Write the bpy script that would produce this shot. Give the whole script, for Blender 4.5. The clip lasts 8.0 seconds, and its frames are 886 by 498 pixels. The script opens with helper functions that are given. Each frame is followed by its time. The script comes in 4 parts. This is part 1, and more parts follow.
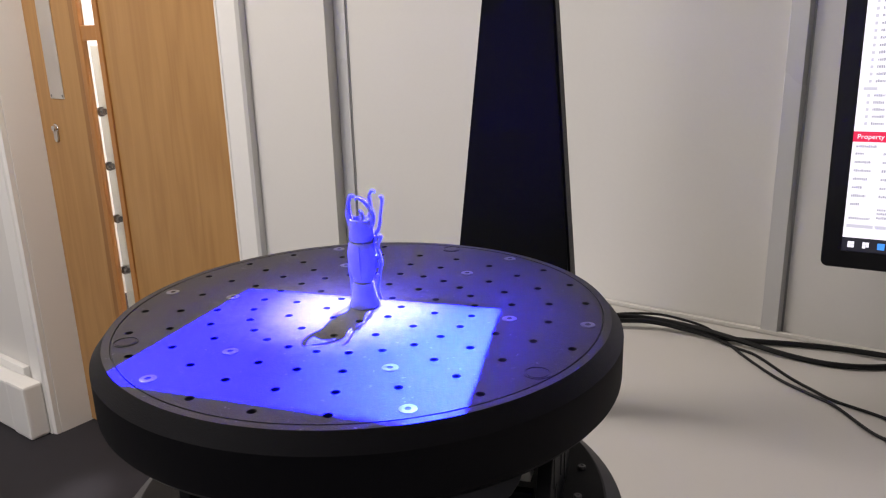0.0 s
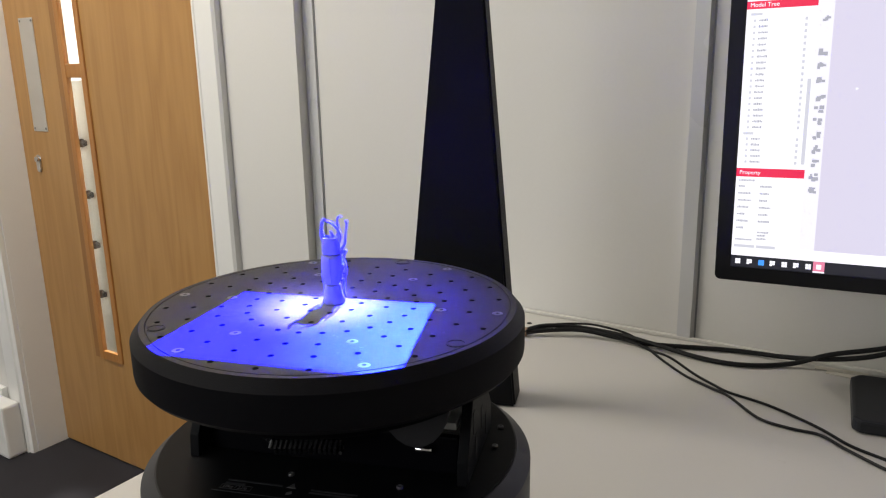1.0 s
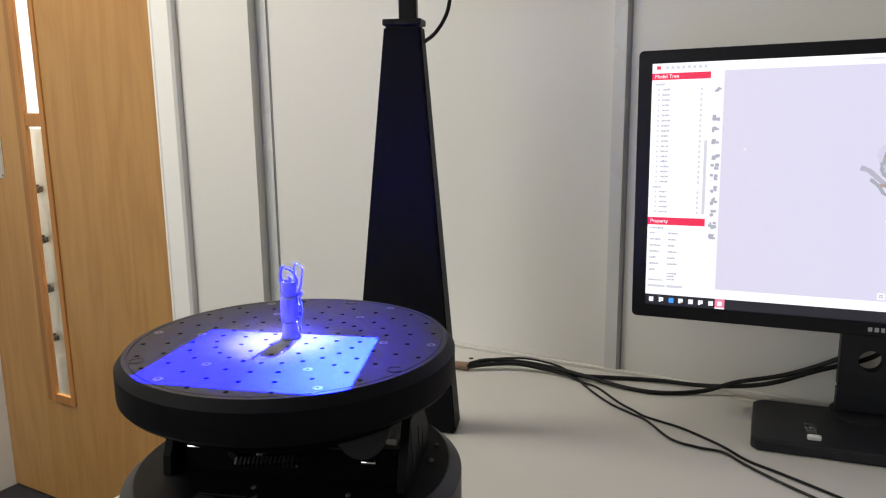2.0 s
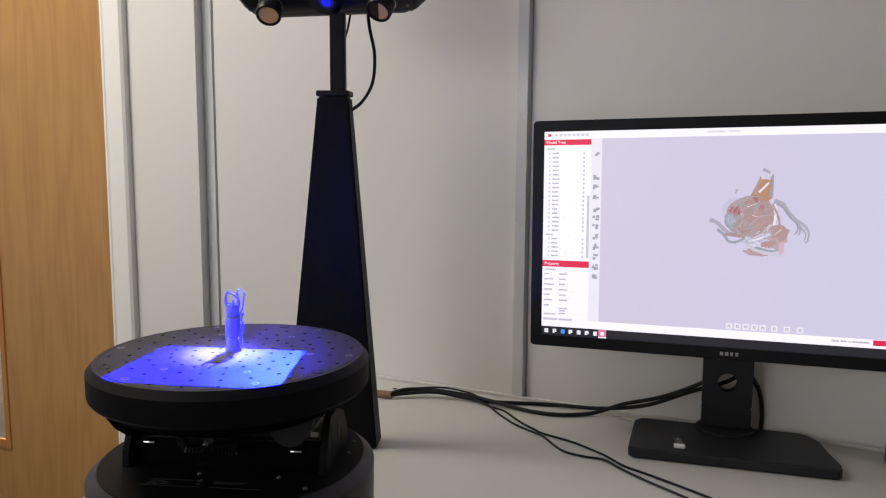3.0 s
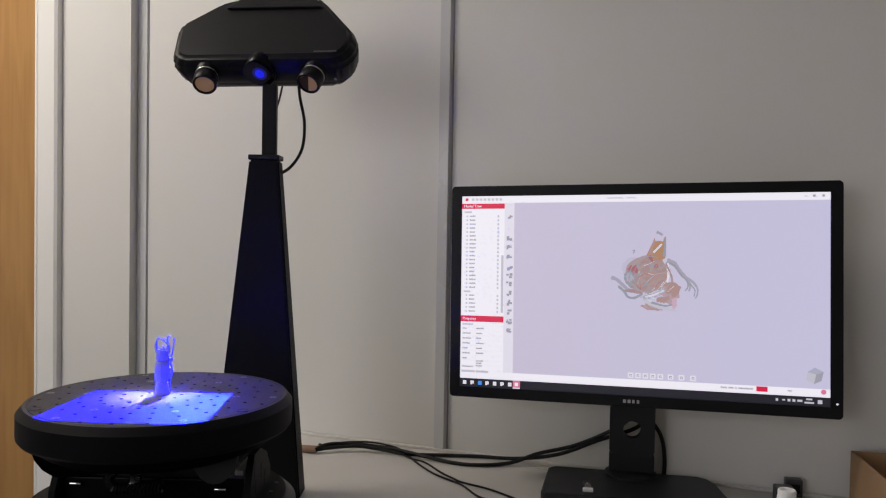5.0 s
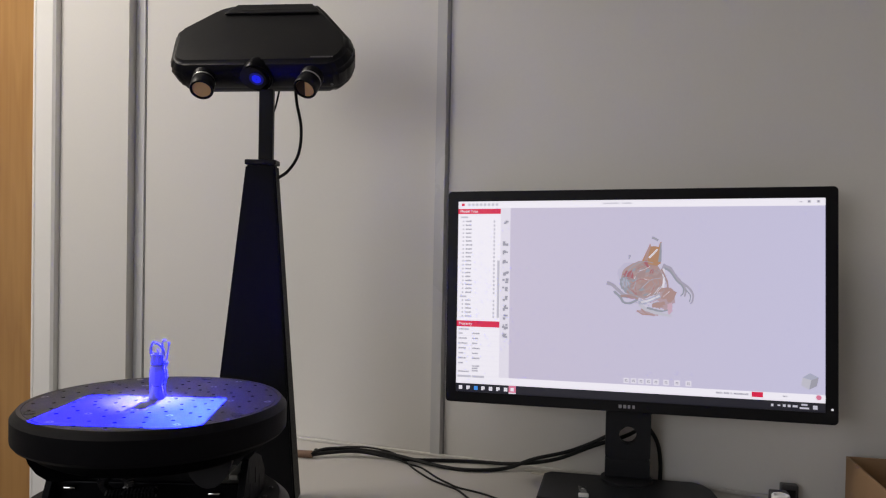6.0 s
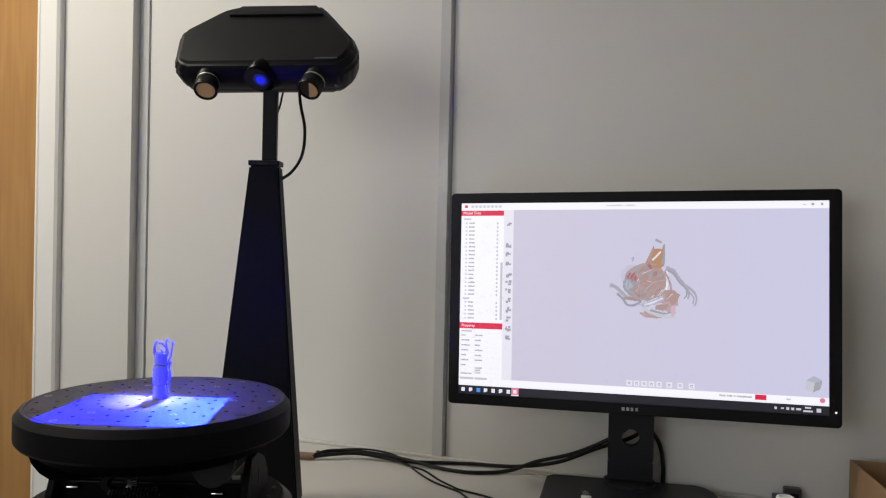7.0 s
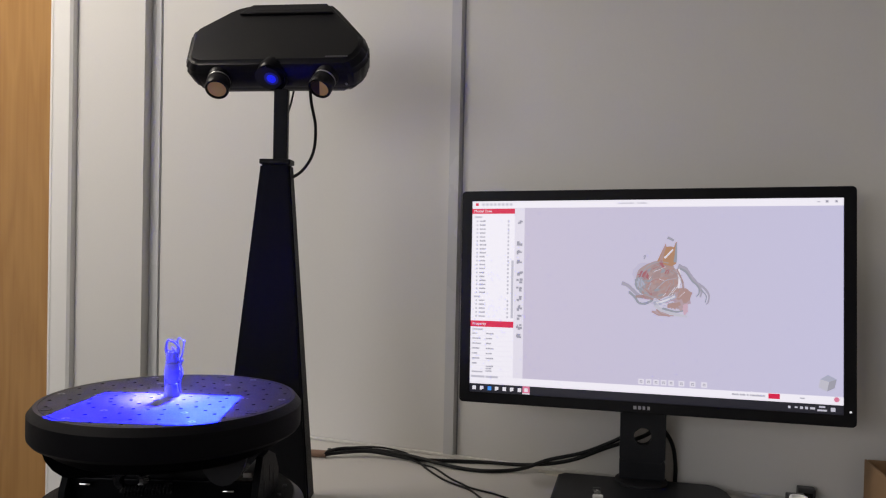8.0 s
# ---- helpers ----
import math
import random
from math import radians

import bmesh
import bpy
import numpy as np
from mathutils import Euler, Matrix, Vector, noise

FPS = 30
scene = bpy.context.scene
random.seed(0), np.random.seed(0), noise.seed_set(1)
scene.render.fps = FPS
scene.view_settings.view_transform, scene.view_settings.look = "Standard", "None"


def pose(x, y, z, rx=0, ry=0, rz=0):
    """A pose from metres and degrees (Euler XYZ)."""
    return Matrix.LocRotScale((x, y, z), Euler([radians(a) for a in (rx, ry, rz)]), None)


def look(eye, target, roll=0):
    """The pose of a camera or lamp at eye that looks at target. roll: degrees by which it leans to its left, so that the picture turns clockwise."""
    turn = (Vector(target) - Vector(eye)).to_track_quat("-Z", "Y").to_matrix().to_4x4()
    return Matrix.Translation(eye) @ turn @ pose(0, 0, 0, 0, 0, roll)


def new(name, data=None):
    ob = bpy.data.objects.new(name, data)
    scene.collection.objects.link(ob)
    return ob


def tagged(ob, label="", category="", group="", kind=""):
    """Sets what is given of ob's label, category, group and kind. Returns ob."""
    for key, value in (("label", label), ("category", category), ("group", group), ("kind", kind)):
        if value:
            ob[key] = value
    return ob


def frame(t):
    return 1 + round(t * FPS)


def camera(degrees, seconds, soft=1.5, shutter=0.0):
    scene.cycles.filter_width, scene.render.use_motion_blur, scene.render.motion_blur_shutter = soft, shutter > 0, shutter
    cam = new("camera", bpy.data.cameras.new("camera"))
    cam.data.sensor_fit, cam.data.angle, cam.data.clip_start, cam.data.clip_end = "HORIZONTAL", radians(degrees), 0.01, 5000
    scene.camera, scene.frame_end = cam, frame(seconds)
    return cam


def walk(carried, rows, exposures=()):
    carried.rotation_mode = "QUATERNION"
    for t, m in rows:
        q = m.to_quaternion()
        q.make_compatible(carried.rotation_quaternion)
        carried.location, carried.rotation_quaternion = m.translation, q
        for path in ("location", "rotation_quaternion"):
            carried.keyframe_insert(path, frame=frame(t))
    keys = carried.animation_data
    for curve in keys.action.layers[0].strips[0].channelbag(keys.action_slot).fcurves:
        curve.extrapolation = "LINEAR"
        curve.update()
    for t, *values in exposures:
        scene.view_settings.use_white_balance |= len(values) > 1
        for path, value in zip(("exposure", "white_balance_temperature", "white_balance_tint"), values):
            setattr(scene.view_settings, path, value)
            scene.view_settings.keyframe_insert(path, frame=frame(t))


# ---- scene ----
cam = camera(60.83, 8.0, soft=1.2)
PATH = [
    (0, (0.1444, 0.0950, 1.1309), (-0.9741, 1.6580, 0.5778), -1.50),
    (0.5, (0.1875, 0.0457, 1.1500), (-0.9065, 1.6353, 0.6243), -1.32),
    (1, (0.2418, -0.0168, 1.1594), (-0.8163, 1.6096, 0.6740), -1.06),
    (1.5, (0.2801, -0.0618, 1.1735), (-0.7302, 1.6086, 0.7388), -0.81),
    (1.7, (0.2864, -0.0703, 1.1800), (-0.7066, 1.6154, 0.7646), -0.78),
    (3, (0.4125, -0.2336, 1.1900), (-0.4195, 1.5693, 0.9509), 0.39),
    (3.5, (0.4406, -0.2670, 1.1864), (-0.3280, 1.5719, 1.0204), 0.69),
    (4, (0.4529, -0.2940, 1.1809), (-0.2658, 1.5691, 1.0702), 0.78),
    (4.5, (0.4576, -0.3025, 1.1762), (-0.2229, 1.5768, 1.1033), 0.85),
    (6, (0.4674, -0.3034, 1.1741), (-0.2066, 1.5792, 1.1365), 1.10),
    (6.5, (0.4673, -0.3032, 1.1731), (-0.2078, 1.5791, 1.1405), 1.25),
    (7, (0.4633, -0.3043, 1.1691), (-0.2126, 1.5778, 1.1433), 1.30),
    (7.5, (0.4659, -0.3040, 1.1725), (-0.2250, 1.5726, 1.1395), 1.30),
    (8, (0.4648, -0.3020, 1.1699), (-0.2410, 1.5690, 1.1373), 1.22),
]
EXPOSURES = [(0.0, -0.38, 6500, 17), (1.0, -0.38, 6500, 9), (1.7, -0.31, 6500, 7), (2.7, -0.58, 6500, 12), (3.1, -0.67, 6500, 13), (3.25, -0.85, 6500, 15), (3.85, -0.80, 6500, 15), (4.0, -0.55, 6500, 5), (4.1, -0.58, 6500, 6), (4.25, -0.80, 6500, 14), (6.0, -0.88, 6500, 14), (6.65, -0.88, 6500, 14), (6.8, -0.69, 6500, 9), (7.5, -0.71, 6500, 9), (7.65, -0.85, 6500, 14), (8.0, -0.85, 6500, 14)]
walk(cam, [(t, look(eye, target, roll)) for t, eye, target, roll in PATH], EXPOSURES)

# ---- light and sky ----
world = bpy.data.worlds.new("daylight")
scene.world = world
world.use_nodes = True
wn = world.node_tree.nodes
sky = wn.new("ShaderNodeTexSky")
sky.sky_type, sky.sun_disc = "NISHITA", False
sky.sun_elevation, sky.sun_rotation = radians(38), radians(200)
wn["Background"].inputs["Strength"].default_value = 0.10
world.node_tree.links.new(sky.outputs["Color"], wn["Background"].inputs["Color"])


def lamp(name, kind, m, power, color, **settings):
    data = bpy.data.lights.new(name, kind)
    data.energy, data.color = power, color
    if kind == "AREA":
        data.shape = "RECTANGLE"
        data.size, data.size_y = settings["size"]
    if kind == "SPOT":
        data.spot_size, data.spot_blend, data.shadow_soft_size = settings["cone"], settings["blend"], settings["soft"]
    ob = new(name, data)
    ob.matrix_world = m
    return ob


WINDOW_POWER, CEILING_POWER, BEAM_POWER = 43.0, 47.0, 8000.0
# daylight through the window behind the camera, and a ceiling panel
lamp("window_daylight", "AREA", look((-1.35, -2.92, 1.62), (-0.75, 1.1, 1.35)), WINDOW_POWER, (0.96, 0.97, 0.97), size=(2.3, 1.5))
lamp("panel_light", "AREA", look((-1.38, 0.28, 2.535), (-1.38, 0.28, 0.0)), CEILING_POWER, (1.0, 0.94, 0.82), size=(0.56, 0.56))

# ---- materials ----
MATS = {}


def material(name, color, rough=0.5, metal=0.0, grain=40.0, vary=0.12, bump=0.1, fine=400.0, coat=0.0, spec=0.5, speck=None, piece=0.0):
    """A surface with two scales of variation in tone and a fine relief; speck: (scale, threshold, colour) for scattered marks."""
    if name in MATS:
        return MATS[name]
    mat = bpy.data.materials.new(name)
    MATS[name] = mat
    mat.use_nodes = True
    nodes, links = mat.node_tree.nodes, mat.node_tree.links
    shader = nodes["Principled BSDF"]
    shader.inputs["Metallic"].default_value = metal
    shader.inputs["Coat Weight"].default_value = coat
    shader.inputs["Specular IOR Level"].default_value = spec
    where = nodes.new("ShaderNodeTexCoord")
    big, small = nodes.new("ShaderNodeTexNoise"), nodes.new("ShaderNodeTexNoise")
    for node, scale in ((big, grain * 0.12), (small, fine)):
        links.new(where.outputs["Object"], node.inputs["Vector"])
        node.inputs["Scale"].default_value, node.inputs["Detail"].default_value = scale, 5.0
    total = nodes.new("ShaderNodeMath")
    total.operation = "MULTIPLY_ADD"
    links.new(small.outputs["Fac"], total.inputs[0])
    total.inputs[1].default_value = 0.35
    links.new(big.outputs["Fac"], total.inputs[2])
    ramp = nodes.new("ShaderNodeMapRange")
    links.new(total.outputs[0], ramp.inputs["Value"])
    ramp.inputs["From Min"].default_value, ramp.inputs["From Max"].default_value = 0.35, 1.0
    ramp.inputs["To Min"].default_value, ramp.inputs["To Max"].default_value = 1 - vary, 1 + vary
    mix = nodes.new("ShaderNodeVectorMath")
    mix.operation = "SCALE"
    mix.inputs[0].default_value = color
    links.new(ramp.outputs["Result"], mix.inputs["Scale"])
    out = mix.outputs["Vector"]
    if piece:
        info = nodes.new("ShaderNodeObjectInfo")
        tone = nodes.new("ShaderNodeMapRange")
        links.new(info.outputs["Random"], tone.inputs["Value"])
        tone.inputs["To Min"].default_value, tone.inputs["To Max"].default_value = 1 - piece, 1 + piece
        again = nodes.new("ShaderNodeVectorMath")
        again.operation = "SCALE"
        links.new(out, again.inputs[0])
        links.new(tone.outputs["Result"], again.inputs["Scale"])
        out = again.outputs["Vector"]
    if speck:
        dots = nodes.new("ShaderNodeTexNoise")
        links.new(where.outputs["Object"], dots.inputs["Vector"])
        dots.inputs["Scale"].default_value, dots.inputs["Detail"].default_value = speck[0], 2.0
        cut = nodes.new("ShaderNodeMapRange")
        links.new(dots.outputs["Fac"], cut.inputs["Value"])
        cut.inputs["From Min"].default_value, cut.inputs["From Max"].default_value = speck[1], speck[1] + 0.05
        blend = nodes.new("ShaderNodeMix")
        blend.data_type = "RGBA"
        links.new(cut.outputs["Result"], blend.inputs["Factor"])
        links.new(out, blend.inputs["A"])
        blend.inputs["B"].default_value = (*speck[2], 1)
        out = blend.outputs["Result"]
    links.new(out, shader.inputs["Base Color"])
    gloss = nodes.new("ShaderNodeMapRange")
    links.new(big.outputs["Fac"], gloss.inputs["Value"])
    gloss.inputs["To Min"].default_value, gloss.inputs["To Max"].default_value = max(rough - 0.08, 0.02), min(rough + 0.08, 1.0)
    links.new(gloss.outputs["Result"], shader.inputs["Roughness"])
    if bump:
        relief = nodes.new("ShaderNodeBump")
        relief.inputs["Strength"].default_value, relief.inputs["Distance"].default_value = bump, 0.001
        links.new(small.outputs["Fac"], relief.inputs["Height"])
        links.new(relief.outputs["Normal"], shader.inputs["Normal"])
    return mat


def wood(name, light, dark, rough=0.38):
    """Varnished veneer whose grain runs upwards, with cathedral figures and fine pores."""
    mat = bpy.data.materials.new(name)
    mat.use_nodes = True
    nodes, links = mat.node_tree.nodes, mat.node_tree.links
    shader = nodes["Principled BSDF"]
    where, squash = nodes.new("ShaderNodeTexCoord"), nodes.new("ShaderNodeMapping")
    links.new(where.outputs["Object"], squash.inputs["Vector"])
    squash.inputs["Scale"].default_value = (4.6, 4.6, 0.55)
    figure, pores = nodes.new("ShaderNodeTexNoise"), nodes.new("ShaderNodeTexNoise")
    links.new(squash.outputs["Vector"], figure.inputs["Vector"])
    figure.inputs["Scale"].default_value, figure.inputs["Detail"].default_value = 1.6, 3.0
    rings = nodes.new("ShaderNodeMath")
    rings.operation = "MULTIPLY"
    links.new(figure.outputs["Fac"], rings.inputs[0])
    rings.inputs[1].default_value = 8.0
    saw = nodes.new("ShaderNodeMath")
    saw.operation = "PINGPONG"
    saw.inputs[1].default_value = 0.5
    links.new(rings.outputs[0], saw.inputs[0])
    stretch = nodes.new("ShaderNodeMapping")
    links.new(where.outputs["Object"], stretch.inputs["Vector"])
    stretch.inputs["Scale"].default_value = (120.0, 120.0, 2.2)
    links.new(stretch.outputs["Vector"], pores.inputs["Vector"])
    pores.inputs["Scale"].default_value = 1.0
    add = nodes.new("ShaderNodeMath")
    add.operation = "MULTIPLY_ADD"
    links.new(pores.outputs["Fac"], add.inputs[0])
    add.inputs[1].default_value = 0.7
    links.new(saw.outputs[0], add.inputs[2])
    ramp = nodes.new("ShaderNodeValToRGB")
    half = nodes.new("ShaderNodeMath")
    half.operation = "MULTIPLY"
    half.inputs[1].default_value = 0.72
    links.new(add.outputs[0], half.inputs[0])
    links.new(half.outputs[0], ramp.inputs["Fac"])
    ramp.color_ramp.elements[0].position, ramp.color_ramp.elements[1].position = 0.15, 0.95
    ramp.color_ramp.elements[0].color, ramp.color_ramp.elements[1].color = (*light, 1), (*dark, 1)
    links.new(ramp.outputs["Color"], shader.inputs["Base Color"])
    shader.inputs["Roughness"].default_value = rough
    relief = nodes.new("ShaderNodeBump")
    relief.inputs["Strength"].default_value, relief.inputs["Distance"].default_value = 0.08, 0.001
    links.new(pores.outputs["Fac"], relief.inputs["Height"])
    links.new(relief.outputs["Normal"], shader.inputs["Normal"])
    return mat


def glow(name, color, strength):
    mat = bpy.data.materials.new(name)
    mat.use_nodes = True
    shader = mat.node_tree.nodes["Principled BSDF"]
    shader.inputs["Base Color"].default_value = (0.02, 0.02, 0.02, 1)
    shader.inputs["Roughness"].default_value = 0.35
    shader.inputs["Emission Color"].default_value = (*color, 1)
    shader.inputs["Emission Strength"].default_value = strength
    return mat


def glass(name, tint, rough=0.02):
    mat = bpy.data.materials.new(name)
    mat.use_nodes = True
    shader = mat.node_tree.nodes["Principled BSDF"]
    shader.inputs["Base Color"].default_value = (*tint, 1)
    shader.inputs["Transmission Weight"].default_value = 1.0
    shader.inputs["Roughness"].default_value = rough
    shader.inputs["IOR"].default_value = 1.45
    return mat


wall_paint = material("wall paint", (0.72, 0.70, 0.67), 0.55, grain=12, vary=0.025, bump=0.12, fine=260)
panel_paint = material("laminate wall panel", (0.70, 0.685, 0.66), 0.42, grain=10, vary=0.03, bump=0.05, fine=180)
gloss_white = material("white gloss paint", (0.80, 0.79, 0.77), 0.3, grain=18, vary=0.03, bump=0.06, fine=140)
strip_grey = material("grey cover strip", (0.58, 0.58, 0.585), 0.27, grain=25, vary=0.04, bump=0.04)
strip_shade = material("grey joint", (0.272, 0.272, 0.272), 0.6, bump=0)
ceiling_paint = material("ceiling tile", (0.80, 0.80, 0.78), 0.85, grain=30, vary=0.04, bump=0.4, fine=120)
carpet = material("carpet", (0.017, 0.0155, 0.021), 0.95, grain=45, vary=0.5, bump=0.9, fine=700)
desk_top = material("desk laminate", (0.54, 0.52, 0.495), 0.42, grain=14, vary=0.03, bump=0.05, fine=420, speck=(55, 0.74, (0.5, 0.48, 0.45)))
desk_edge = material("desk edging", (0.62, 0.60, 0.57), 0.4, grain=20, vary=0.04)
plate_steel = material("satin steel", (0.80, 0.80, 0.79), 0.30, metal=1.0, grain=60, vary=0.08, bump=0.04)
steel = material("brushed steel", (0.68, 0.68, 0.67), 0.42, metal=1.0, grain=60, vary=0.08, bump=0.05)
chrome = material("chrome", (0.75, 0.75, 0.76), 0.12, metal=1.0, grain=60, vary=0.03, bump=0)
anodised = material("black anodised aluminium", (0.0168, 0.0162, 0.0196), 0.5, grain=60, vary=0.16, bump=0.25, fine=1400, spec=0.4, speck=(420, 0.70, (0.11, 0.11, 0.12)))
rim_metal = material("grey machined rim", (0.026, 0.026, 0.031), 0.45, spec=0.25, grain=50, vary=0.1, bump=0.15, fine=1200)
# the platter's black finish again, darkened for shade on side and bevel
platter_side_shaded = material("shaded platter edge", (0.0052, 0.0050, 0.0066), 0.55, spec=0.07, grain=50, vary=0.1, bump=0.15, fine=1200)
platter_bevel_shaded = material("shaded satin platter bevel", (0.0064, 0.0062, 0.0080), 0.5, spec=0.10, grain=60, vary=0.15, bump=0.2, fine=1400)
powder = material("black powder coat", (0.0052, 0.0054, 0.0068), 0.5, spec=0.09, grain=40, vary=0.14, bump=0.3, fine=1600)
black_plastic = material("black plastic", (0.006, 0.006, 0.0075), 0.42, spec=0.18, grain=40, vary=0.12, bump=0.2, fine=1500)
gloss_black = material("gloss black plastic", (0.003, 0.003, 0.0045), 0.3, spec=0.08, grain=40, vary=0.1, bump=0.0)
coil_gloss = material("shiny coil sheath", (0.012, 0.012, 0.014), 0.26, spec=0.55, grain=60, vary=0.1, bump=0)
bolt_dark = material("blackened bolt", (0.10, 0.10, 0.11), 0.3, metal=0.7, grain=60, vary=0.1, bump=0)
badge_grey = material("badge grey", (0.36, 0.36, 0.38), 0.4, bump=0)
rubber = material("black cable sheath", (0.006, 0.006, 0.007), 0.45, spec=0.25, grain=60, vary=0.12, bump=0.05)
bezel = material("monitor bezel", (0.006, 0.006, 0.008), 0.38, spec=0.2, grain=50, vary=0.1, bump=0.2, fine=1800)
stand_black = material("monitor stand plastic", (0.018, 0.0192, 0.0235), 0.42, spec=0.25, grain=50, vary=0.12, bump=0.2, fine=1500)
ring_metal = material("worn screw steel", (0.22, 0.22, 0.24), 0.4, metal=0.8, grain=90, vary=0.2)
hub_black = material("black hub", (0.0022, 0.0022, 0.003), 0.7, spec=0.03, bump=0)
hole_dark = material("dark bore", (0.006, 0.006, 0.007), 0.7, bump=0)
figure_white = material("matte pale grey coating", (0.31, 0.31, 0.33), 0.85, grain=60, vary=0.06, bump=0.35, fine=900)
card = material("brown cardboard", (0.36, 0.22, 0.115), 0.8, grain=40, vary=0.12, bump=0.3, fine=220)
bottle_white = material("white bottle plastic", (0.78, 0.78, 0.76), 0.35, grain=30, vary=0.03, bump=0.03)
dark_cap = material("dark grey plastic", (0.05, 0.05, 0.055), 0.4, grain=30, vary=0.1)
clear_soft = glass("clear plastic", (0.93, 0.95, 0.95), 0.12)
cork = material("brown sleeve", (0.22, 0.13, 0.085), 0.7, grain=60, vary=0.15, bump=0.2)
print_grey = material("grey print", (0.032, 0.032, 0.038), 0.5, bump=0)
print_light = material("light print", (0.10, 0.10, 0.11), 0.45, bump=0)
amber = material("amber filter glass", (0.72, 0.46, 0.16), 0.3, grain=30, vary=0.04, bump=0, coat=0.08, spec=0.2)
sector_grey = material("worn grey plate", (0.020, 0.020, 0.023), 0.5, spec=0.2, grain=70, vary=0.25, bump=0.2)
dark_amber = material("dark amber shade", (0.03, 0.016, 0.010), 0.3, bump=0)
door_wood = wood("oak veneer", (0.43, 0.237, 0.083), (0.315, 0.152, 0.046))
bead_wood = wood("stained beading", (0.42, 0.19, 0.053), (0.31, 0.125, 0.032))
shade_band_wood = wood("oak darkened for shade", (0.31, 0.150, 0.046), (0.24, 0.105, 0.031))
pane_glass = glass("window glass", (0.95, 0.97, 0.96))
pale_green = material("pale green paint", (0.66, 0.71, 0.69), 0.4, grain=20, vary=0.05)
tape_clear = material("yellowed tape", (0.62, 0.58, 0.50), 0.3, grain=40, vary=0.08)



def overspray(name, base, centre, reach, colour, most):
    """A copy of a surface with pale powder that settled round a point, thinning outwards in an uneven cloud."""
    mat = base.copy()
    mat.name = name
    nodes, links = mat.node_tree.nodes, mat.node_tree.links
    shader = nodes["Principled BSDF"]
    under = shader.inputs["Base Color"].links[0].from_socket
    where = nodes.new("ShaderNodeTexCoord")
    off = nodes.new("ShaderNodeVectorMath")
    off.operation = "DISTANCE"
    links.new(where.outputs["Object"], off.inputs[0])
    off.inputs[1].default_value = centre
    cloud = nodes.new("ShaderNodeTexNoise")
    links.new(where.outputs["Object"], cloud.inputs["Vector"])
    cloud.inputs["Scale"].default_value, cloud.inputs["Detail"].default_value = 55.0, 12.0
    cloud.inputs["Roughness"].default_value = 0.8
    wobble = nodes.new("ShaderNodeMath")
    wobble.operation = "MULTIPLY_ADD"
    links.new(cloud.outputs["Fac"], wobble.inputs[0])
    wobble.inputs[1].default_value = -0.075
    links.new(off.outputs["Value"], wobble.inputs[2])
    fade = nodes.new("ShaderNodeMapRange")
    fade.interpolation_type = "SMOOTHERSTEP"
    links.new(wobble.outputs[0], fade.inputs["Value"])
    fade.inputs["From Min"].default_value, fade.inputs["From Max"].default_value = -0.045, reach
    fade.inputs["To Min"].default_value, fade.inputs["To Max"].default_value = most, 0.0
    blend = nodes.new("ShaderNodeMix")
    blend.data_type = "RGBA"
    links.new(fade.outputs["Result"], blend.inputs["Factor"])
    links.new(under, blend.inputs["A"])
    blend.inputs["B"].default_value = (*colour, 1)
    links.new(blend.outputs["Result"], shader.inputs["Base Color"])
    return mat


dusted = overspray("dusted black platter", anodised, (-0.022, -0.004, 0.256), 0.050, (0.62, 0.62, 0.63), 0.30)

# ---- mesh helpers ----


def part(name, bm, mat, parent=None, label="", smooth=False, m=None):
    """Links a bmesh as one mesh object, as a part of parent if that is given."""
    mesh = bpy.data.meshes.new(name)
    bmesh.ops.recalc_face_normals(bm, faces=bm.faces[:])
    bm.to_mesh(mesh)
    bm.free()
    if smooth:
        for face in mesh.polygons:
            face.use_smooth = True
        mesh.set_sharp_from_angle(angle=radians(38))
    mesh.materials.append(mat)
    ob = new(name, mesh)
    if parent is not None:
        ob.parent = parent
    if m is not None:
        ob.matrix_basis = m
    return tagged(ob, label)


def thing(name, m, label, category, group="", kind=""):
    """An Empty at a thing's base, to parent its parts."""
    ob = new(name)
    ob.empty_display_size = 0.02
    ob.matrix_world = m
    return tagged(ob, label, category, group, kind)


def box(x0, x1, y0, y1, z0, z1, bevel=0.0, segments=2, bm=None):
    own = bmesh.new()
    bmesh.ops.create_cube(own, size=1.0)
    for v in own.verts:
        v.co = Vector((x0 + (v.co.x + 0.5) * (x1 - x0), y0 + (v.co.y + 0.5) * (y1 - y0), z0 + (v.co.z + 0.5) * (z1 - z0)))
    if bevel:
        bmesh.ops.bevel(own, geom=own.edges[:], offset=bevel, segments=segments, profile=0.6, affect="EDGES")
    return joined(bm, own) if bm else own


def joined(bm, other):
    mesh = bpy.data.meshes.new("scratch")
    other.to_mesh(mesh)
    other.free()
    bm.from_mesh(mesh)
    bpy.data.meshes.remove(mesh)
    return bm


def lathe(profile, steps=48, bm=None):
    """Turns (radius, height) pairs round z; both ends are closed where the radius is 0."""
    own = bmesh.new()
    rings = []
    for r, z in profile:
        if r < 1e-6:
            rings.append([own.verts.new((0, 0, z))])
        else:
            rings.append([own.verts.new((r * math.cos(2 * math.pi * i / steps), r * math.sin(2 * math.pi * i / steps), z)) for i in range(steps)])
    for a, b in zip(rings, rings[1:]):
        for i in range(steps):
            j = (i + 1) % steps
            corner = [a[i % len(a)], a[j % len(a)], b[j % len(b)], b[i % len(b)]]
            seen = []
            for v in corner:
                if v not in seen:
                    seen.append(v)
            if len(seen) > 2:
                own.faces.new(seen)
    return joined(bm, own) if bm else own


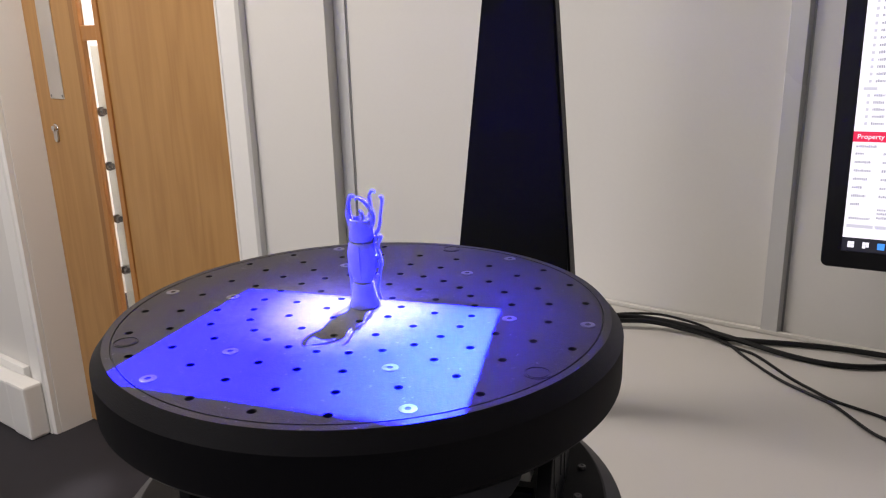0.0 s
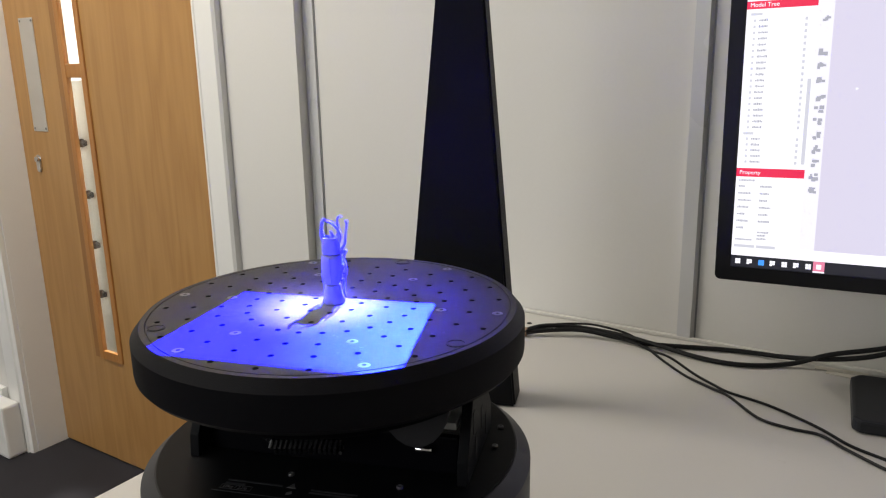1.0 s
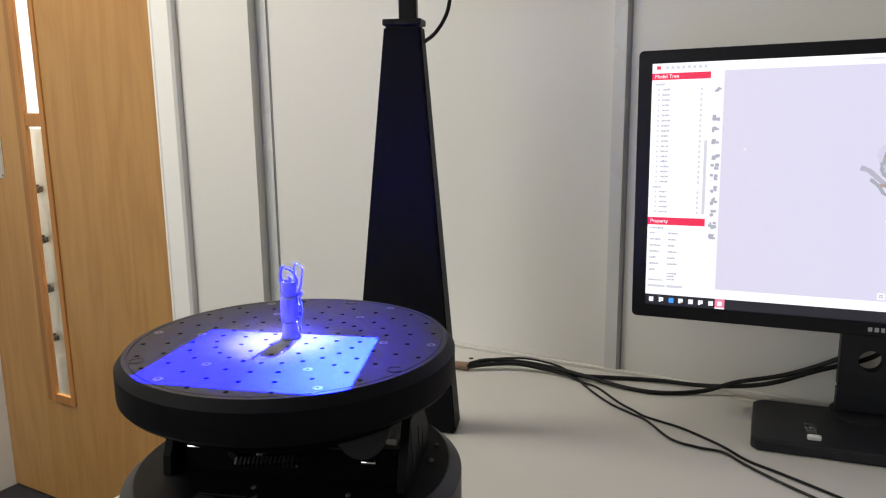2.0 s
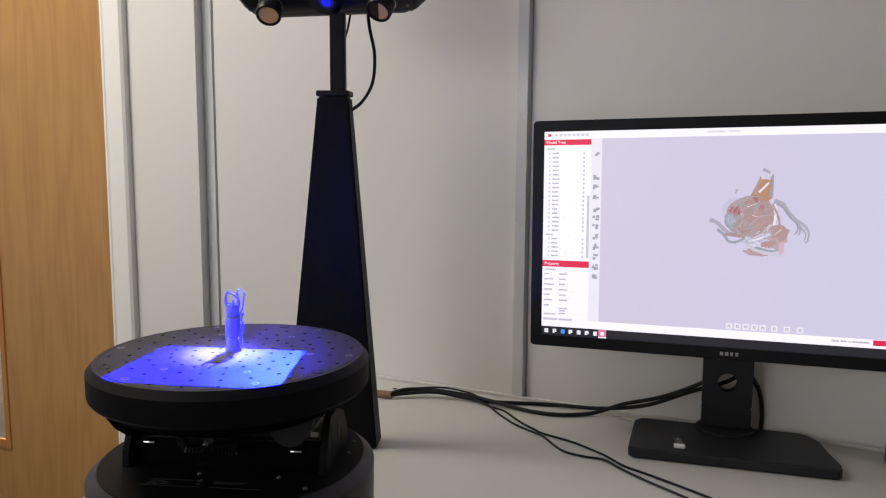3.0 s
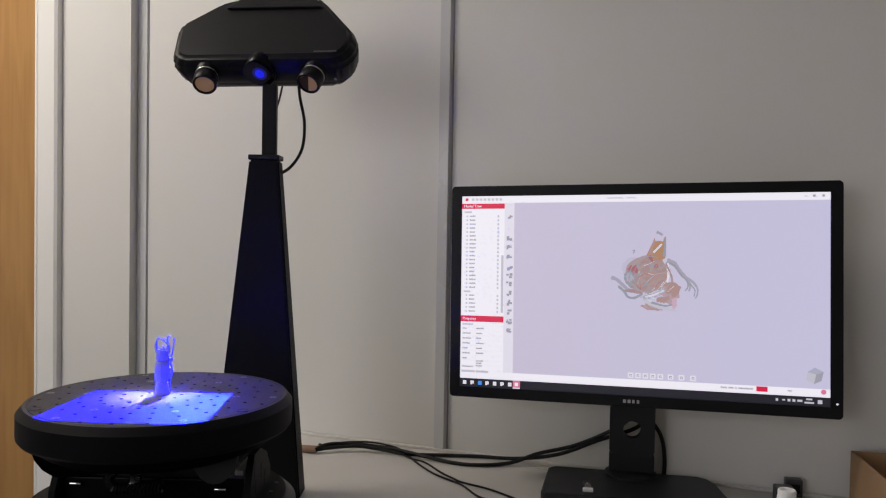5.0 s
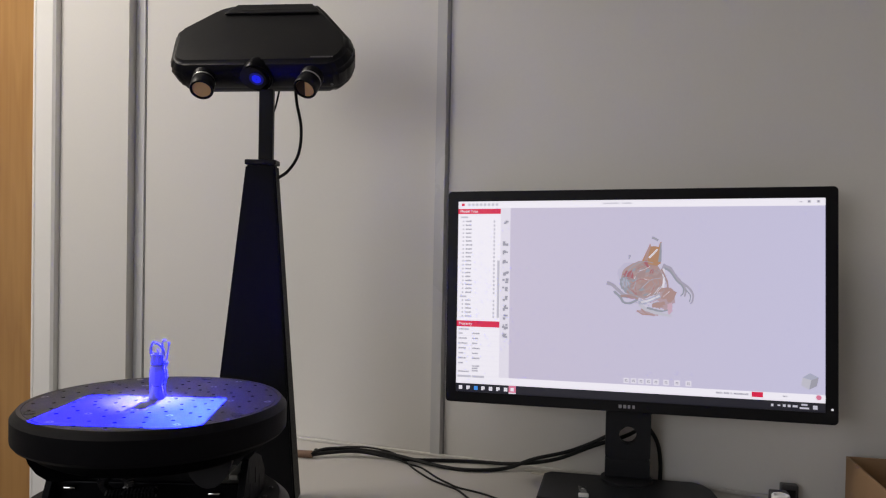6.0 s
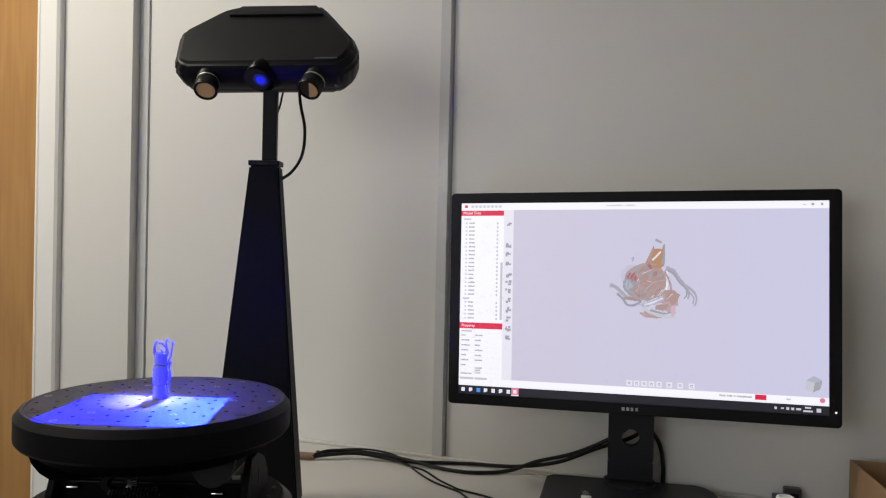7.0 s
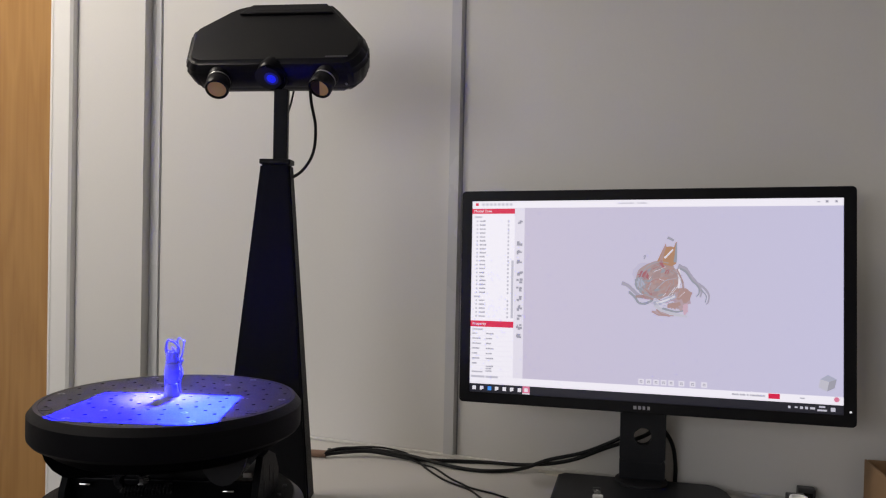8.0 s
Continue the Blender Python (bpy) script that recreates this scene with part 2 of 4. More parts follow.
def prism(outline, z0, z1, bevel=0.0, bm=None, segments=2):
    """An upright prism over an outline of (x, y) corners."""
    own = bmesh.new()
    low = [own.verts.new((x, y, z0)) for x, y in outline]
    high = [own.verts.new((x, y, z1)) for x, y in outline]
    own.faces.new(low[::-1])
    own.faces.new(high)
    for i in range(len(outline)):
        j = (i + 1) % len(outline)
        own.faces.new((low[i], low[j], high[j], high[i]))
    if bevel:
        bmesh.ops.bevel(own, geom=own.edges[:], offset=bevel, segments=segments, profile=0.6, affect="EDGES")
    return joined(bm, own) if bm else own


def spline(points, per=10):
    """A smooth line through the points."""
    pts = [Vector(p) for p in points]
    pts = [2 * pts[0] - pts[1], *pts, 2 * pts[-1] - pts[-2]]
    out = []
    for a, b, c, d in zip(pts, pts[1:], pts[2:], pts[3:]):
        for i in range(per):
            t = i / per
            out.append(0.5 * (2 * b + (c - a) * t + (2 * a - 5 * b + 4 * c - d) * t * t + (3 * b - a - 3 * c + d) * t ** 3))
    return out + [pts[-2]]


def tube(points, radius, sides=8, per=10, bm=None, taper=None):
    """A round rod along a smooth line; taper: radii along it in place of one."""
    line = spline(points, per) if per else [Vector(p) for p in points]
    own = bmesh.new()
    side, rings = None, []
    for i, p in enumerate(line):
        way = (line[min(i + 1, len(line) - 1)] - line[max(i - 1, 0)]).normalized()
        if side is None:
            side = way.orthogonal().normalized()
        side = (side - way * side.dot(way)).normalized()
        other = way.cross(side)
        r = radius if taper is None else float(np.interp(i / (len(line) - 1), np.linspace(0, 1, len(taper)), taper))
        rings.append([own.verts.new(p + r * (math.cos(2 * math.pi * k / sides) * side + math.sin(2 * math.pi * k / sides) * other)) for k in range(sides)])
    for a, b in zip(rings, rings[1:]):
        for k in range(sides):
            own.faces.new((a[k], a[(k + 1) % sides], b[(k + 1) % sides], b[k]))
    own.faces.new(rings[0][::-1])
    own.faces.new(rings[-1])
    return joined(bm, own) if bm else own


def flat(outline, z, bm=None):
    """A thin sheet over an outline, facing up."""
    return prism(outline, z - 0.0004, z, bm=bm)


def rect(x0, x1, y0, y1):
    return [(x0, y0), (x1, y0), (x1, y1), (x0, y1)]


def structure(name, bm, mat, label, category, smooth=False):
    return tagged(part(name, bm, mat, None, label, smooth), "", category, "", "structure")


def words(name, text, size, mat, parent, m, label=""):
    """Flat lettering in the built-in font, as a mesh."""
    curve = bpy.data.curves.new(name, "FONT")
    curve.body, curve.size, curve.extrude = text, size, 0.0001
    curve.align_x, curve.align_y = "LEFT", "CENTER"
    ob = bpy.data.objects.new(name, curve)
    scene.collection.objects.link(ob)
    mesh = bpy.data.meshes.new_from_object(ob.evaluated_get(bpy.context.evaluated_depsgraph_get()))
    bpy.data.objects.remove(ob)
    mesh.materials.clear()
    mesh.materials.append(mat)
    made = new(name, mesh)
    made.parent = parent
    made.matrix_basis = m
    return tagged(made, label)


# ---- the room ----
WALL, DOOR, DESK = 1.127, 1.174, 0.7265
WEST, EAST, SOUTH, CEIL = -3.0, 1.9, -3.0, 2.55
floor = structure("floor", box(WEST - 0.1, EAST + 0.1, SOUTH - 0.1, 3.2, -0.05, 0.0), carpet, "dark grey-violet cut-pile carpet floor", "floor")
ceiling = structure("ceiling", box(WEST - 0.1, EAST + 0.1, SOUTH - 0.1, 3.2, CEIL, CEIL + 0.05), ceiling_paint, "white mineral-fibre ceiling", "ceiling")

# north wall, with the doorway
OPEN_W, OPEN_E, OPEN_H = -1.990, -1.098, 2.06
PANEL, WALL_W = 1.101, 1.078
bm = box(WEST, OPEN_W, WALL_W, 1.30, 0, CEIL)
box(OPEN_W, OPEN_E, PANEL, 1.30, OPEN_H, CEIL, bm=bm)
box(OPEN_E, -0.817, PANEL, 1.30, 0, CEIL, bm=bm)
box(-0.817, EAST, WALL, 1.30, 0, CEIL, bm=bm)
wall_north = structure("wall_north", bm, panel_paint, "off-white panelled partition wall with a doorway", "wall")
structure("wall_west", box(WEST - 0.1, WEST, SOUTH, 1.30, 0, CEIL), wall_paint, "off-white painted wall", "wall")
structure("wall_east", box(EAST, EAST + 0.1, SOUTH, 1.30, 0, CEIL), wall_paint, "off-white painted wall", "wall")
bm = box(WEST, -2.35, SOUTH - 0.15, SOUTH, 0, CEIL)
box(-0.35, EAST, SOUTH - 0.15, SOUTH, 0, CEIL, bm=bm)
box(-2.35, -0.35, SOUTH - 0.15, SOUTH, 0, 1.0, bm=bm)
box(-2.35, -0.35, SOUTH - 0.15, SOUTH, 2.25, CEIL, bm=bm)
structure("wall_south", bm, wall_paint, "off-white painted wall with a window opening", "wall")
# corridor behind the door
bm = box(WEST, EAST, 3.0, 3.1, 0, CEIL)
box(WEST - 0.1, WEST, 1.30, 3.1, 0, CEIL, bm=bm)
box(EAST, EAST + 0.1, 1.30, 3.1, 0, CEIL, bm=bm)
structure("corridor_wall", bm, wall_paint, "pale painted corridor wall behind the door", "wall")
lamp("corridor_light", "AREA", look((-1.9, 2.2, 2.5), (-1.9, 2.2, 0)), 140.0, (1.0, 0.97, 0.92), size=(0.6, 0.6))


def moulding(name, x0, x1, front, back, z0, z1, mirror):
    """A door architrave: a flat board with a stepped bead along the opening."""
    steps = [(0, back), (0, front + 0.007), (0.010, front + 0.003), (0.014, front + 0.008), (0.018, front), (0.9, front - 0.001), (1.0, front + 0.004), (1.0, back)]
    own = bmesh.new()
    wide = x1 - x0
    pts = []
    for s, y in steps:
        off = s if s < 0.05 else (wide - 0.006 if s < 0.95 else wide)
        pts.append((x1 - off if mirror else x0 + off, y))
    low = [own.verts.new((x, y, z0)) for x, y in pts]
    high = [own.verts.new((x, y, z1)) for x, y in pts]
    for i in range(len(pts)):
        j = (i + 1) % len(pts)
        own.faces.new((low[i], low[j], high[j], high[i]))
    own.faces.new(low)
    own.faces.new(high)
    return structure(name, own, gloss_white, "white gloss moulded door architrave", "trim")


moulding("trim_east", -1.096, -1.0212, 1.0825, PANEL - 0.0003, 0.0, OPEN_H + 0.06, False)
moulding("trim_west", -2.064, OPEN_W + 0.002, 1.0575, WALL_W - 0.0003, 0.0, OPEN_H + 0.06, True)
structure("trim_head", box(OPEN_W + 0.003, -1.097, 1.081, PANEL - 0.0003, OPEN_H, OPEN_H + 0.06, 0.003), gloss_white, "white gloss door head architrave", "trim")
structure("door_lining", box(OPEN_W - 0.001, OPEN_W + 0.004, WALL_W + 0.001, 1.296, 0, OPEN_H, 0.001), gloss_white, "white gloss door lining", "trim")
structure("door_stop", box(OPEN_W + 0.0045, OPEN_W + 0.016, DOOR + 0.046, DOOR + 0.06, 0.0, OPEN_H, 0.002), gloss_white, "white gloss door stop", "trim")
# cover strips over the panel joints
def strip_bar(x0, x1, proud, z0=DESK, name="trim_strip"):
    own = prism([(x0, WALL - 0.0003), (x0 + 0.002, WALL - proud), (x1 - 0.004, WALL - proud), (x1, WALL - 0.0003)], z0, CEIL - 0.001)
    return structure(name, own, strip_grey, "pale grey cover strip over a wall panel joint", "trim", True)


strip_bar(-0.0635, -0.0372, 0.009)
structure("trim_joint", box(-0.0370, -0.0345, WALL - 0.0016, WALL - 0.0002, DESK, CEIL - 0.001), strip_shade, "grey open joint beside the cover strip", "trim")
structure("trim_batten", box(-0.8168, -0.7895, WALL - 0.0035, WALL - 0.0003, 0, CEIL - 0.001, 0.0015), strip_grey, "pale grey batten in the panel corner", "trim")
structure("trim_joint_door_side", box(-0.7885, -0.7867, WALL - 0.0012, WALL - 0.0002, 0, CEIL - 0.001), strip_shade, "dark open joint between two wall panels", "trim")
# dado trunking left of the door
trunk = thing("cable_trunking", Matrix.Translation((-2.058, 1.0572, 0)), "white plastic floor-level cable trunking with an end cap", "trunking", kind="structure")
part("body", prism([(-1.0, 0), (-1.0, 0.02), (-0.055, 0.02), (-0.055, 0)], 0, 0.19, 0.003), gloss_white, trunk, m=Matrix.Translation((0, 0, 0)) @ Matrix.Identity(4))
bm = box(-1.0, -0.055, -0.055, 0.0, 0.004, 0.165, 0.006)
part("cover", bm, gloss_white, trunk)
part("end_cap", box(-0.054, 0.05, -0.058, -0.001, 0.002, 0.172, 0.008), gloss_white, trunk)

# ---- the door ----
door = thing("door_1", Matrix.Translation((-1.538, DOOR, 0)), "closed oak-veneer door with a narrow glazed vision panel", "door", kind="structure")
G0, G1, R0, R1, ZB, ZT = -1.724 + 1.538, -1.637 + 1.538, 1.132, 1.168, 0.348, 1.90
L, Rr = OPEN_W + 0.005 + 1.538, OPEN_E - 0.001 + 1.538
bm = bmesh.new()
for near, far, slack in ((0.0, 0.012, 0.0), (0.0121, 0.044, 0.045)):
    west, east = G0 - slack, G1 + slack * 0.3
    box(L, west, near, far, 0.006, 2.05, 0.001 if near == 0 else 0, bm=bm)
    box(east, Rr, near, far, 0.006, 2.05, 0.001 if near == 0 else 0, bm=bm)
    box(west, east, near, far, 0.006, ZB - slack * 0.3, 0, bm=bm)
    box(west, east, near, far, ZT + slack * 0.3, 2.05, 0, bm=bm)
part("leaf", bm, door_wood, door)
for low, high in ((ZB, R0), (R1, ZT)):
    part("pane", box(G0, G1, 0.005, 0.009, low, high), pane_glass, door).visible_shadow = False
part("glazing_bar", box(G0, G1, -0.003, 0.0118, R0, R1, 0.002), bead_wood, door)
B = 0.020
part("bead", box(G0 - 0.010, G0 + B - 0.010, -0.005, 0.0045, ZB - 0.016, ZT + 0.016, 0.002), bead_wood, door)
part("bead", box(G1 - B + 0.010, G1 + 0.010, -0.005, 0.0045, ZB - 0.016, ZT + 0.016, 0.002), bead_wood, door)
part("bead", box(G0 + 0.0105, G1 - 0.0105, -0.0045, 0.0045, ZB - 0.016, ZB + 0.010, 0.002), bead_wood, door)
# shade beside the glass as a band of darker wood, then a dark gap line
part("shade_band", box(G0 - 0.036, G0 - 0.0135, -0.0008, 0.0, ZB - 0.016, 2.046), shade_band_wood, door, "darker band of painted shade beside the glass")
part("shadow_gap", box(G0 - 0.0132, G0 - 0.0103, -0.0009, 0.0, ZB - 0.016, 2.046), hole_dark, door)
plate = part("push_plate", box(-1.912 + 1.538, -1.843 + 1.538, -0.0022, -0.0002, 0.985, 1.292, 0.0006), plate_steel, door, "brushed steel push plate")
for sx, sz in ((-1.905, 1.284), (-1.850, 1.284), (-1.905, 0.993), (-1.850, 0.993)):
    part("screw", lathe([(0, 0.0008), (0.003, 0.0006), (0.0035, 0), (0, 0)], 12), ring_metal, plate, m=pose(sx + 1.538, -0.0024, sz, 90))
lock = part("lock_cylinder", lathe([(0, 0.010), (0.0075, 0.010), (0.0085, 0.008), (0.0085, 0.003), (0.0125, 0.002), (0.0125, 0), (0, 0)], 24), chrome, door, "chrome euro lock cylinder", True, pose(-1.911 + 1.538, -0.0005, 0.905, 90))
part("escutcheon", prism([(-0.009, 0), (-0.009, -0.026), (-0.004, -0.032), (0.004, -0.032), (0.009, -0.026), (0.009, 0)], 0, 0.006, 0.002), steel, door, m=pose(-1.911 + 1.538, -0.0005, 0.900, 90))
part("kick_gap", box(L, Rr, 0.004, 0.04, 0.0, 0.0055), hole_dark, door)

# pale upright with dark pegs in the corridor, seen through the glass
rack = thing("coat_post", Matrix.Translation((-1.957, 1.36, 0)), "pale green upright with dark pegs behind the door glass", "rack")
part("upright", box(-0.046, 0.062, 0, 0.03, 0.0, 1.12, 0.004), pale_green, rack)
for z in (0.93, 0.768, 0.605, 0.44):
    peg = part("peg", lathe([(0, -0.002), (0.009, -0.002), (0.010, 0.006), (0.008, 0.012), (0.014, 0.014), (0.013, 0.024), (0.004, 0.040), (0, 0.041)], 14), dark_cap, rack, "", True, pose(-0.006, -0.006, z, 0, -90, 0))

# ---- the desk ----
desk = thing("desk", Matrix.Translation((0.5, 0.6, 0)), "office desk with a pale grey laminate top against the wall", "desk")
part("top", box(-0.443 - 0.5, 1.75 - 0.5, 0.165 - 0.6, WALL - 0.002 - 0.6, DESK - 0.025, DESK, 0.002), desk_top, desk)
part("edging", box(-0.4455 - 0.5, -0.4433 - 0.5, 0.16 - 0.6, WALL - 0.002 - 0.6, DESK - 0.0245, DESK - 0.0005, 0.0008), desk_edge, desk)
for x in (-0.38, 1.68):
    for y in (0.22, 1.05):
        part("leg", box(x - 0.02 - 0.5, x + 0.02 - 0.5, y - 0.02 - 0.6, y + 0.02 - 0.6, 0, DESK - 0.0255, 0.004), steel, desk)
part("upstand", box(-0.443 - 0.5, 1.75 - 0.5, WALL - 0.010 - 0.6, WALL - 0.0025 - 0.6, DESK + 0.0002, DESK + 0.006, 0.0015), desk_edge, desk)

# ---- the scanning rig: turntable, stand, head ----
RIG = pose(-0.1355, 0.4052, DESK, 0, 0, 19.2)
STAND = RIG @ pose(-0.0041, 0.0174, -0.0035, 0, 0, 0.29)
turntable = thing("turntable", RIG @ Matrix.Scale(0.979, 4), "black tilting turntable with a drilled round platter on a round base", "turntable")
# base drum
part("base", lathe([(0, 0.001), (0.150, 0.001), (0.154, 0.005), (0.156, 0.010), (0.157, 0.1275), (0.1460, 0.137), (0, 0.137)], 96), rim_metal, turntable, "grey-rimmed black round base", True)
part("base_top", lathe([(0, 0.1372), (0.1450, 0.1372), (0.1445, 0.1382), (0, 0.1382)], 96), powder, turntable, "", True)
# platter with drilled holes
def drilled_platter():
    body = lathe([(0, 0.218), (0.142, 0.218), (0.1485, 0.2195), (0.1512, 0.223), (0.1515, 0.226), (0.1515, 0.2478), (0.1448, 0.256), (0.1406, 0.256), (0.1404, 0.2553), (0.1398, 0.2553), (0.1396, 0.256), (0, 0.256)], 128)
    mesh = bpy.data.meshes.new("platter")
    body.to_mesh(mesh)
    body.free()
    ob = bpy.data.objects.new("platter", mesh)
    scene.collection.objects.link(ob)
    cut = bmesh.new()
    for ring, step, off in ((0.0223, 45, 15), (0.0441, 30, 0), (0.0662, 15, 0), (0.0882, 15, 0), (0.1103, 15, 0), (0.1320, 15, 0)):
        for a in range(off, 360 + off, step):
            if ring in (0.0882, 0.1320) and a % 60 == 0:
                continue
            if ring == 0.1320 and a in (330, 75, 90):
                continue
            x, y = ring * math.cos(radians(a)), ring * math.sin(radians(a))
            own = lathe([(0, 0.236), (0.0023, 0.236), (0.0023, 0.26), (0, 0.26)], 14)
            bmesh.ops.translate(own, verts=own.verts[:], vec=(x, y, 0))
            joined(cut, own)
    cutter_mesh = bpy.data.meshes.new("cutter")
    bmesh.ops.recalc_face_normals(cut, faces=cut.faces[:])
    cut.to_mesh(cutter_mesh)
    cut.free()
    cutter = bpy.data.objects.new("cutter", cutter_mesh)
    scene.collection.objects.link(cutter)
    mod = ob.modifiers.new("drill", "BOOLEAN")
    mod.operation, mod.solver, mod.object = "DIFFERENCE", "EXACT", cutter
    done = bpy.data.meshes.new_from_object(ob.evaluated_get(bpy.context.evaluated_depsgraph_get()))
    bpy.data.objects.remove(cutter)
    bpy.data.objects.remove(ob)
    for face in done.polygons:
        face.use_smooth = True
    done.set_sharp_from_angle(angle=radians(30))
    done.materials.clear()
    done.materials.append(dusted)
    done.materials.append(platter_side_shaded)
    done.materials.append(platter_bevel_shaded)
    # side and bevel faces take the copies with shade in their colour
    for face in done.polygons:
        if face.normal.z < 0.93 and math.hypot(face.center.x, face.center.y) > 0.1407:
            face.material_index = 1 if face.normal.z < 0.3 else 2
    return done


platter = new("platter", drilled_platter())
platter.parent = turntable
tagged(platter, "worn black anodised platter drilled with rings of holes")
ring_mesh = None
for ring, off in ((0.0882, 0), (0.1320, 0)):
    for k in range(6):
        a = radians(60 * k + off)
        m = Matrix.Translation((ring * math.cos(a), ring * math.sin(a), 0.2562))
        if ring_mesh is None:
            screw = part("screw", lathe([(0.0016, -0.003), (0.0016, 0.0002), (0.0036, 0.0003), (0.0042, 0.0001), (0.0042, -0.0003)], 20), ring_metal, platter, "", True, m)
            ring_mesh = screw.data
        else:
            screw = new("screw", ring_mesh)
            screw.parent, screw.matrix_basis = platter, m
for a in (-30, -144, 82):
    a = radians(a)
    part("locating_plug", lathe([(0, 0.0001), (0.0052, 0.0001), (0.0055, -0.0004), (0.0060, -0.0004), (0.0062, 0.0002), (0.0068, 0.0002), (0.0068, -0.0003)], 24), rim_metal, platter, "", True, Matrix.Translation((0.1325 * math.cos(a), 0.1325 * math.sin(a), 0.2562)))
# drive below the platter
part("drive_hub", lathe([(0, 0.197), (0.092, 0.197), (0.118, 0.2005), (0.130, 0.207), (0.136, 0.2178), (0, 0.2178)], 64), hub_black, turntable, "", True)
def half_bowl(profile, start, end, steps=40):
    """Turns a closed (radius, height) outline part of the way round z, with flat ends."""
    own = bmesh.new()
    rings = []
    for i in range(steps + 1):
        a = radians(start + (end - start) * i / steps)
        rings.append([own.verts.new((r * math.cos(a), r * math.sin(a), z)) for r, z in profile])
    n = len(profile)
    for a, b in zip(rings, rings[1:]):
        for k in range(n):
            own.faces.new((a[k], a[(k + 1) % n], b[(k + 1) % n], b[k]))
    own.faces.new(rings[0])
    own.faces.new(rings[-1][::-1])
    return own


part("cradle", half_bowl([(0.06, 0.2176), (0.06, 0.171), (0.102, 0.1712), (0.114, 0.1745), (0.1245, 0.183), (0.1325, 0.195), (0.1370, 0.209), (0.1380, 0.2176)], 100, 208), hub_black, turntable, "black curved tilting cradle under the platter", True)
part("gear_housing", box(-0.085, 0.055, -0.028, 0.075, 0.148, 0.1838, 0.004), black_plastic, turntable)
part("front_cover", prism([(-0.099, -0.036), (0.108, -0.036), (0.108, -0.029), (-0.099, -0.029)], 0.1384, 0.169, 0.0015), gloss_black, turntable)


def side_cheek(x, slots):
    """An upright cheek plate with slots, and its bolts."""
    own = bmesh.new()
    outline = [(-0.052, 0), (0.048, 0), (0.048, 0.022), (0.030, 0.045), (0.0, 0.0575), (-0.029, 0.0575), (-0.050, 0.018)]
    own = prism(outline, -0.004, 0.004, 0.001)
    cheek = part("cheek", own, powder, turntable, "", m=Matrix.Translation((x, 0.0, 0.1384)) @ Matrix.Rotation(radians(90), 4, "Z") @ Matrix.Rotation(radians(90), 4, "X"))
    for s, zz in slots:
        part("slot", box(-0.003, 0.003, -0.009, 0.009, -0.0003, 0.0003, 0.0001), hole_dark, cheek, m=Matrix.Translation((s, zz, 0.0043)))
    return cheek


side_cheek(0.1145, ((-0.026, 0.040), (-0.020, 0.018), (0.004, 0.030), (0.022, 0.016)))
side_cheek(-0.1040, ((-0.02, 0.03), (0.02, 0.03)))
# curved tilt sector next to the right cheek
arc = [(0.027 * math.cos(radians(a)), 0.040 * math.sin(radians(a))) for a in range(180, 361, 15)]
part("tilt_sector", prism([*arc, (0.027, 0.004), (-0.027, 0.004)], -0.004, 0.004, 0.001), sector_grey, turntable, "dark grey curved tilt sector", False,
     Matrix.Translation((0.082, -0.058, 0.212)) @ Matrix.Rotation(radians(90), 4, "X"))
part("tilt_bar", box(0.096, 0.106, -0.030, 0.03, 0.172, 0.178, 0.001), steel, turntable)
for x, y, z in ((-0.0812, -0.0392, 0.1625), (0.0832, -0.0392, 0.1590)):
    part("pin", lathe([(0, 0), (0.0025, 0), (0.0029, 0.0008), (0.0029, 0.012), (0.0025, 0.0128), (0, 0.0128)], 16), chrome, turntable, "short polished steel pin", True, pose(x - 0.007, y, z, 0, 90, 0))
coil = [(-0.026 + 0.00066 * k, -0.068 - 0.0052 * math.cos(k * 1.05), 0.166 + 0.0052 * math.sin(k * 1.05) + 0.00006 * k) for k in range(0, 84)]
part("coiled_cable", tube(coil, 0.0015, 6, 0), coil_gloss, turntable, "coiled black cable", True)
loop = [(-0.018 + 0.015 * math.cos(k * 0.03 + 2.2) + 0.0048 * math.cos(k * 1.05) * math.cos(k * 0.03 + 2.2), -0.064 - 0.0048 * math.sin(k * 1.05), 0.177 + 0.0105 * math.sin(k * 0.03 + 2.2) + 0.0036 * math.cos(k * 1.05) * math.sin(k * 0.03 + 2.2)) for k in range(0, 165)]
part("coiled_cable", tube(loop, 0.0015, 6, 0), coil_gloss, turntable, "coiled black cable", True)
# bolts and printed notices on the base
for x, y in ((0.070, -0.062), (-0.016, -0.062), (0.128, 0.012), (0.127, 0.045), (0.105, -0.085)):
    part("bolt", lathe([(0, 0.0014), (0.0010, 0.0014), (0.0012, 0.002), (0.0022, 0.002), (0.0025, 0.0015), (0.0025, 0), (0, 0)], 18), bolt_dark, turntable, "", True, Matrix.Translation((x, y, 0.1383)))
for x0, x1, y in ((-0.060, -0.016, -0.0775), (-0.060, -0.044, -0.0815), (0.007, 0.043, -0.0785), (0.007, 0.040, -0.082), (-0.066, -0.002, -0.0925), (0.007, 0.060, -0.092)):
    wide = 0.0009 if y > -0.09 else 0.0003
    part("print_line", flat(rect(x0, x1, y - wide, y + wide), 0.1388), print_grey, turntable, "small grey printed notice")
bm = flat(rect(-0.061, -0.037, -0.0894, -0.0890), 0.1388)
flat(rect(-0.061, -0.037, -0.0838, -0.0834), 0.1388, bm)
flat(rect(-0.0614, -0.061, -0.0894, -0.0834), 0.1388, bm)
flat(rect(-0.037, -0.0366, -0.0894, -0.0834), 0.1388, bm)
part("print_frame", bm, print_grey, turntable, "printed frame round the load limit")
